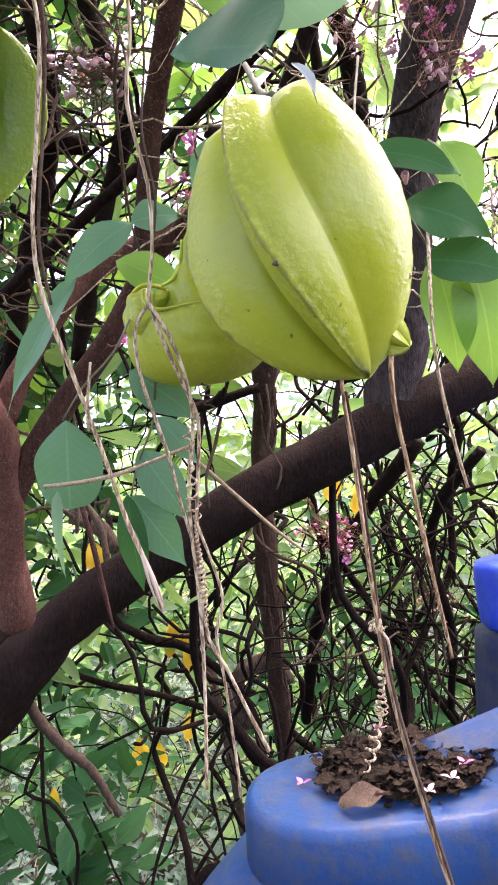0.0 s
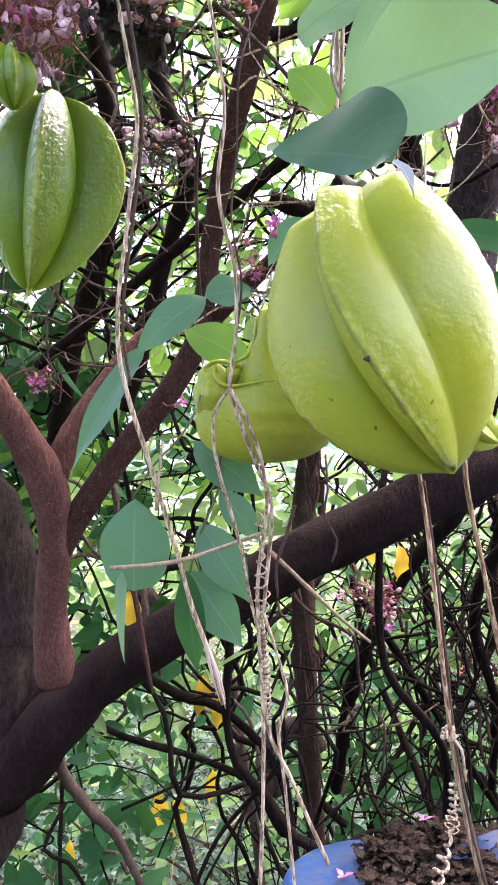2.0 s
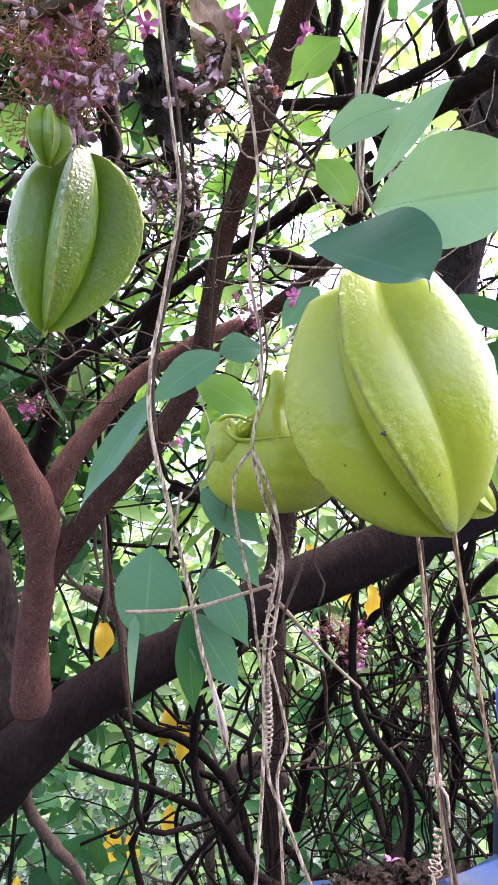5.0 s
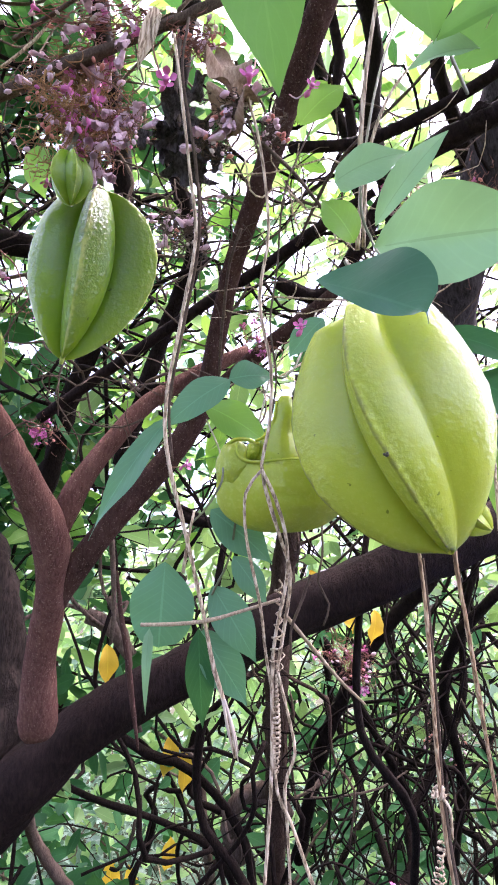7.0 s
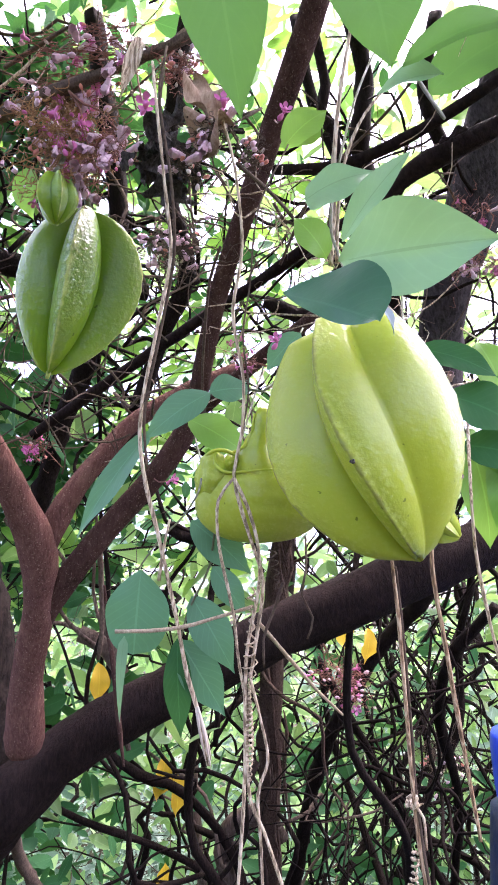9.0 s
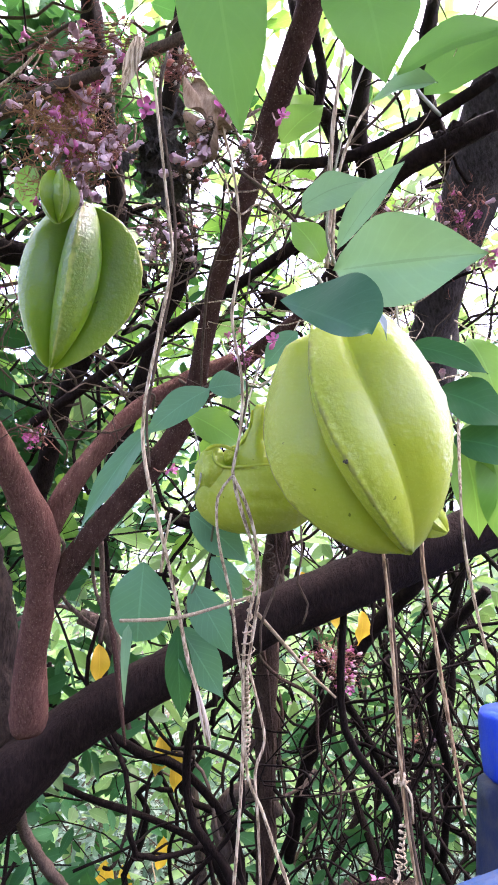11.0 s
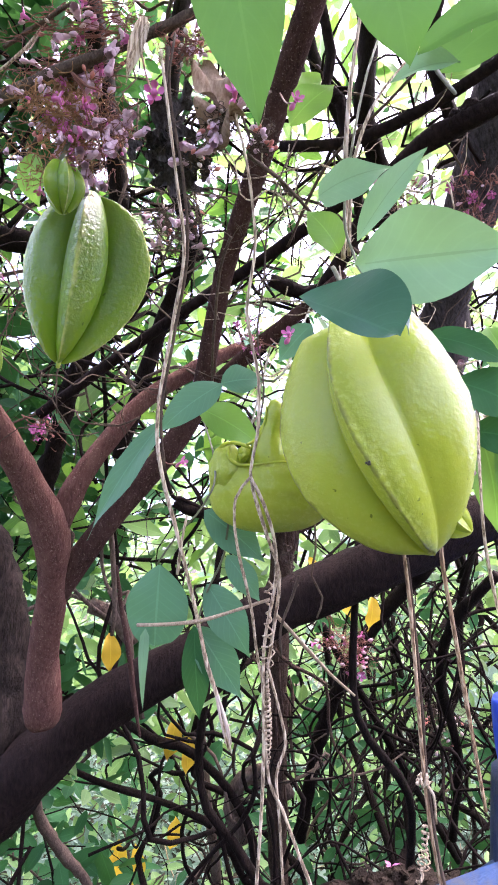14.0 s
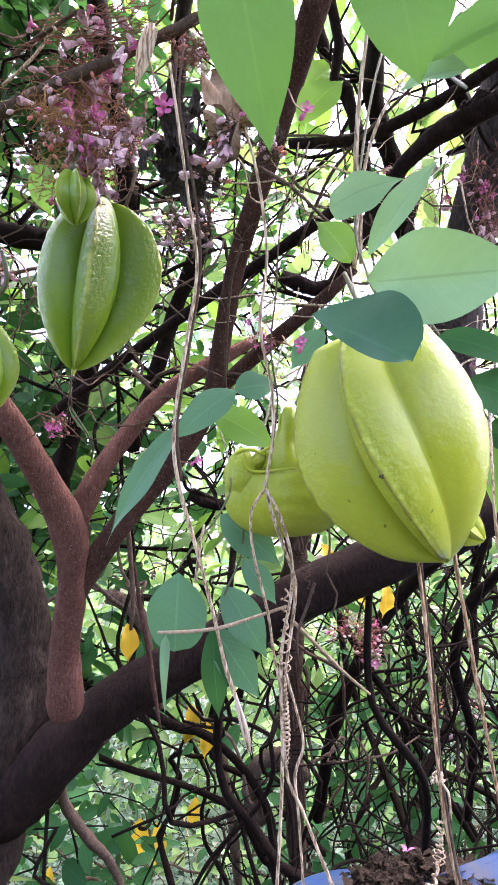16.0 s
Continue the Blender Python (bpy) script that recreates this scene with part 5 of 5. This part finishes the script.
def foliage(name, count, where, size, mat, label, category, seed, bias=(0, -0.3, 0.8)):
    """Many small folded leaves in one mesh."""
    g = np.random.default_rng(seed)
    c = where(g, count)
    n = len(c)
    d = g.normal(size=(n, 3)) * (1, 1, 0.6) + (0, 0, -0.35)
    d /= np.linalg.norm(d, axis=1)[:, None]
    up = g.normal(size=(n, 3)) * 0.6 + bias
    s = np.cross(d, up)
    s /= np.linalg.norm(s, axis=1)[:, None]
    nn = np.cross(s, d)
    ln = size * g.uniform(0.55, 1.25, n)[:, None]
    w = ln * g.uniform(0.17, 0.26, n)[:, None]
    bend = g.uniform(-0.12, 0.12, n)[:, None] * ln
    rows = ((0.0, 0.0), (0.13, 0.55), (0.38, 1.0), (0.66, 0.85), (0.87, 0.42), (1.0, 0.0))
    v, uvs = [], []
    for a, b in rows:
        mid = c + d * ln * a + nn * bend * a * a
        v += [mid, mid + s * w * b + nn * w * b * 0.3, mid - s * w * b + nn * w * b * 0.3]
        uvs += [(0.5, a), (0.5 + b / 2, a), (0.5 - b / 2, a)]
    v = np.stack(v, 1).reshape(-1, 3)
    quad = [(0, 4, 3), (0, 3, 5)]
    for r in range(1, 4):
        q = 3 * r
        quad += [(q, q + 1, q + 4), (q, q + 4, q + 3), (q, q + 3, q + 5), (q, q + 5, q + 2)]
    quad = np.array(quad + [(12, 13, 15), (12, 15, 14)])
    f = (quad[None] + (np.arange(n) * 18)[:, None, None]).reshape(-1, 3)
    me = bpy.data.meshes.new(name)
    me.from_pydata(v.tolist(), [], f.tolist())
    uvs = np.array(uvs)
    layer = me.uv_layers.new(name="UVMap")
    layer.data.foreach_set("uv", np.tile(uvs[quad.ravel()], (n, 1)).ravel())
    me.shade_smooth()
    me.materials.append(mat)
    return tagged(new(name, me), label, category, kind="stuff")


def clumps(lo, hi, blobs, spread):
    def where(g, count):
        c = lo + (np.array(hi) - lo) * g.random((blobs, 3))
        return c[g.integers(0, blobs, count)] + g.normal(size=(count, 3)) * spread

    return where


foliage("thicket_foliage", 2000, clumps((-1.1, 1.3, 0.75), (1.2, 2.3, 1.9), 240, 0.08), 0.062, LEAF_WILD, "light green leaves of the thicket", "foliage", 21)
# shaded_foliage: clumps in a dark leaf colour that stands in for thicket shade
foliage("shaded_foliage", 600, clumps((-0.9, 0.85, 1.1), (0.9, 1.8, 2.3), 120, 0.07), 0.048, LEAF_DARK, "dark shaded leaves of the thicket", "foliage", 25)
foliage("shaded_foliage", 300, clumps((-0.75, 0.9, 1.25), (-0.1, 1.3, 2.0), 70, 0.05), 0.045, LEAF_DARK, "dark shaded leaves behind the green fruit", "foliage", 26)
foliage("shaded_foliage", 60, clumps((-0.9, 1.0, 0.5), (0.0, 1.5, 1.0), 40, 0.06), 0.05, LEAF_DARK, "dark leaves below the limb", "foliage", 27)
foliage("shaded_foliage", 650, clumps((-0.85, 0.85, 1.5), (0.05, 1.4, 2.2), 90, 0.05), 0.045, LEAF_DARK, "dark leaves filling the shade above the green fruit", "foliage", 28)
foliage("shaded_foliage", 1300, clumps((-0.95, 1.0, 0.95), (-0.2, 1.6, 1.6), 80, 0.06), 0.065, LEAF_DARK, "dark leaves filling the shade beyond the forked branch", "foliage", 29)
foliage("thicket_foliage", 1300, clumps((-1.4, 1.5, 1.25), (1.4, 2.6, 2.3), 150, 0.10), 0.07, LEAF_WILD, "broad backlit leaves of the thicket", "foliage", 34)
foliage("thicket_foliage", 330, clumps((-0.55, 0.85, 1.15), (0.1, 1.3, 2.0), 45, 0.06), 0.075, LEAF_BRIGHT, "broad bright green leaves behind the branches", "foliage", 37)
foliage("thicket_foliage", 420, clumps((-0.75, 0.75, 0.9), (0.75, 1.25, 2.0), 90, 0.05), 0.075, LEAF_WILD, "single broad leaves among the twigs", "foliage", 35)
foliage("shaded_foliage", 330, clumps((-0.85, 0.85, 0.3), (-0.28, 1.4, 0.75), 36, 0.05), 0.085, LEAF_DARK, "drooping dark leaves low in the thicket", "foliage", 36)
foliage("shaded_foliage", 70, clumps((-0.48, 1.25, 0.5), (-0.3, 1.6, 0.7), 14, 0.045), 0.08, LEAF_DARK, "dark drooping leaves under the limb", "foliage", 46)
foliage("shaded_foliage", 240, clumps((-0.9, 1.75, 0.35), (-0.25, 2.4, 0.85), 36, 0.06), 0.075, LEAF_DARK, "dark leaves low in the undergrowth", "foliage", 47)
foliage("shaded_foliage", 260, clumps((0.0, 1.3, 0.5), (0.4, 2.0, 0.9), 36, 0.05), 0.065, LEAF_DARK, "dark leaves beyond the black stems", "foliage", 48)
# more dark-coloured leaves where the background should fall into shade
foliage("shaded_foliage", 420, clumps((-0.572, 1.265, 1.394), (-0.227, 0.899, 1.607), 26, 0.045), 0.06, LEAF_DARK, "dark leaves filling the shade beside the forked branch", "foliage", 38)
foliage("shaded_foliage", 420, clumps((-0.377, 0.691, 2.021), (-0.176, 1.018, 1.948), 40, 0.05), 0.06, LEAF_DARK, "dark leaves filling the shade behind the pink flowers", "foliage", 40)
foliage("shaded_foliage", 110, clumps((0.030, 1.016, 1.142), (0.515, 1.610, 0.623), 40, 0.06), 0.06, LEAF_DARK, "dark leaves filling the shade among the black stems", "foliage", 41)
# leaf colours lightened here to look sunlit beyond the thicket
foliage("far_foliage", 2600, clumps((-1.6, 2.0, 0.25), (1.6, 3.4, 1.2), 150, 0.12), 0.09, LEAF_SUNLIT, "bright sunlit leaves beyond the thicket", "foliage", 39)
foliage("far_foliage", 5500, clumps((-3.6, 2.7, 0.05), (3.6, 5.5, 1.9), 200, 0.2), 0.11, LEAF_WILD, "distant green bushes", "foliage", 42)
# pale weed leaf reused so the far bushes look brightly lit
foliage("far_foliage", 8000, clumps((-3.6, 2.7, 0.05), (3.6, 5.5, 2.3), 260, 0.2), 0.11, LEAF_WEED, "distant bushes in pale green that stands in for sunlight", "foliage", 22)
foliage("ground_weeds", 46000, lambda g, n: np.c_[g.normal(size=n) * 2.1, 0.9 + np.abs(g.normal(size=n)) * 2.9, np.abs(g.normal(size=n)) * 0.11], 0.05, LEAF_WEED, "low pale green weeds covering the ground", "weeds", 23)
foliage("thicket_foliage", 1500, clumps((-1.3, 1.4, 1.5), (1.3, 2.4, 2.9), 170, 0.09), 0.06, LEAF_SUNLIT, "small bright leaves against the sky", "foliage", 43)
foliage("thicket_foliage", 420, clumps((-0.35, 0.9, 2.05), (0.35, 1.5, 3.0), 60, 0.06), 0.07, LEAF_WILD, "leaves between the upper twigs", "foliage", 44)
foliage("thicket_foliage", 160, clumps((-0.4, 0.9, 1.95), (0.4, 1.3, 2.6), 40, 0.05), 0.07, LEAF_BRIGHT, "bright green leaves between the upper twigs", "foliage", 45)
foliage("canopy", 450, clumps((-1.3, 0.8, 2.0), (1.4, 1.9, 2.9), 160, 0.12), 0.09, LEAF_WILD, "overhanging leafy canopy beyond the fruit", "foliage", 24)

for i, (base, tip, w) in enumerate((
    ((-0.123, 1.056, 0.987), (-0.137, 1.073, 0.923), 0.035), ((-0.105, 1.062, 0.965), (-0.108, 1.078, 0.901), 0.03), ((-0.174, 0.810, 1.129), (-0.176, 0.822, 1.083), 0.028),
    ((0.115, 0.849, 1.187), (0.129, 0.862, 1.136), 0.035), ((0.163, 0.875, 1.165), (0.155, 0.886, 1.121), 0.03), ((-0.172, 1.486, 0.719), (-0.185, 1.504, 0.649), 0.04),
    ((-0.338, 1.724, 0.599), (-0.361, 1.752, 0.492), 0.06), ((-0.297, 1.728, 0.585), (-0.306, 1.755, 0.477), 0.05), ((0.107, 1.146, 1.237), (0.121, 1.161, 1.178), 0.03), ((-0.505, 1.542, 0.568), (-0.521, 1.553, 0.479), 0.035),
)):
    alone("yellow_leaf", leaf(base, tip, w * 0.85, (0.5, -1, 0.1), seed=i, wavy=0.12, curl=0.4, fold=0.3), LEAF_YELLOW, "yellowed leaf hanging in the thicket", "leaf", "yellow leaves")


# half ring of places behind the camera for the unseen light-blocking hedge
def around(g, n):
    a = g.uniform(math.pi * 0.98, math.pi * 2.02, n)
    r = g.uniform(1.7, 3.2, n)
    return np.c_[np.cos(a) * r, np.sin(a) * r - 0.1, g.uniform(0.0, 1.0, n) ** 0.8 * (0.85 + 0.2 * np.sin(a * 7))]


# out of view: leaves added above the fruits to filter light from the zenith
foliage("canopy", 6000, clumps((-0.8, -0.6, 1.9), (0.85, 0.4, 2.6), 75, 0.10), 0.09, LEAF_WILD, "unseen leaf canopy added overhead to dim the top light", "foliage", 33)
# never in view: dark leaves added behind to cut low light and reflections
foliage("hedge", 9000, around, 0.16, LEAF_DARK, "unseen dark hedge added behind to block low sky light", "hedge", 31)
foliage("hedge", 500, clumps((-2.8, -2.8, 0.8), (2.8, -1.4, 1.5), 20, 0.2), 0.17, LEAF_DARK, "unseen ragged leaf tops added to break up the sky light", "hedge", 32)
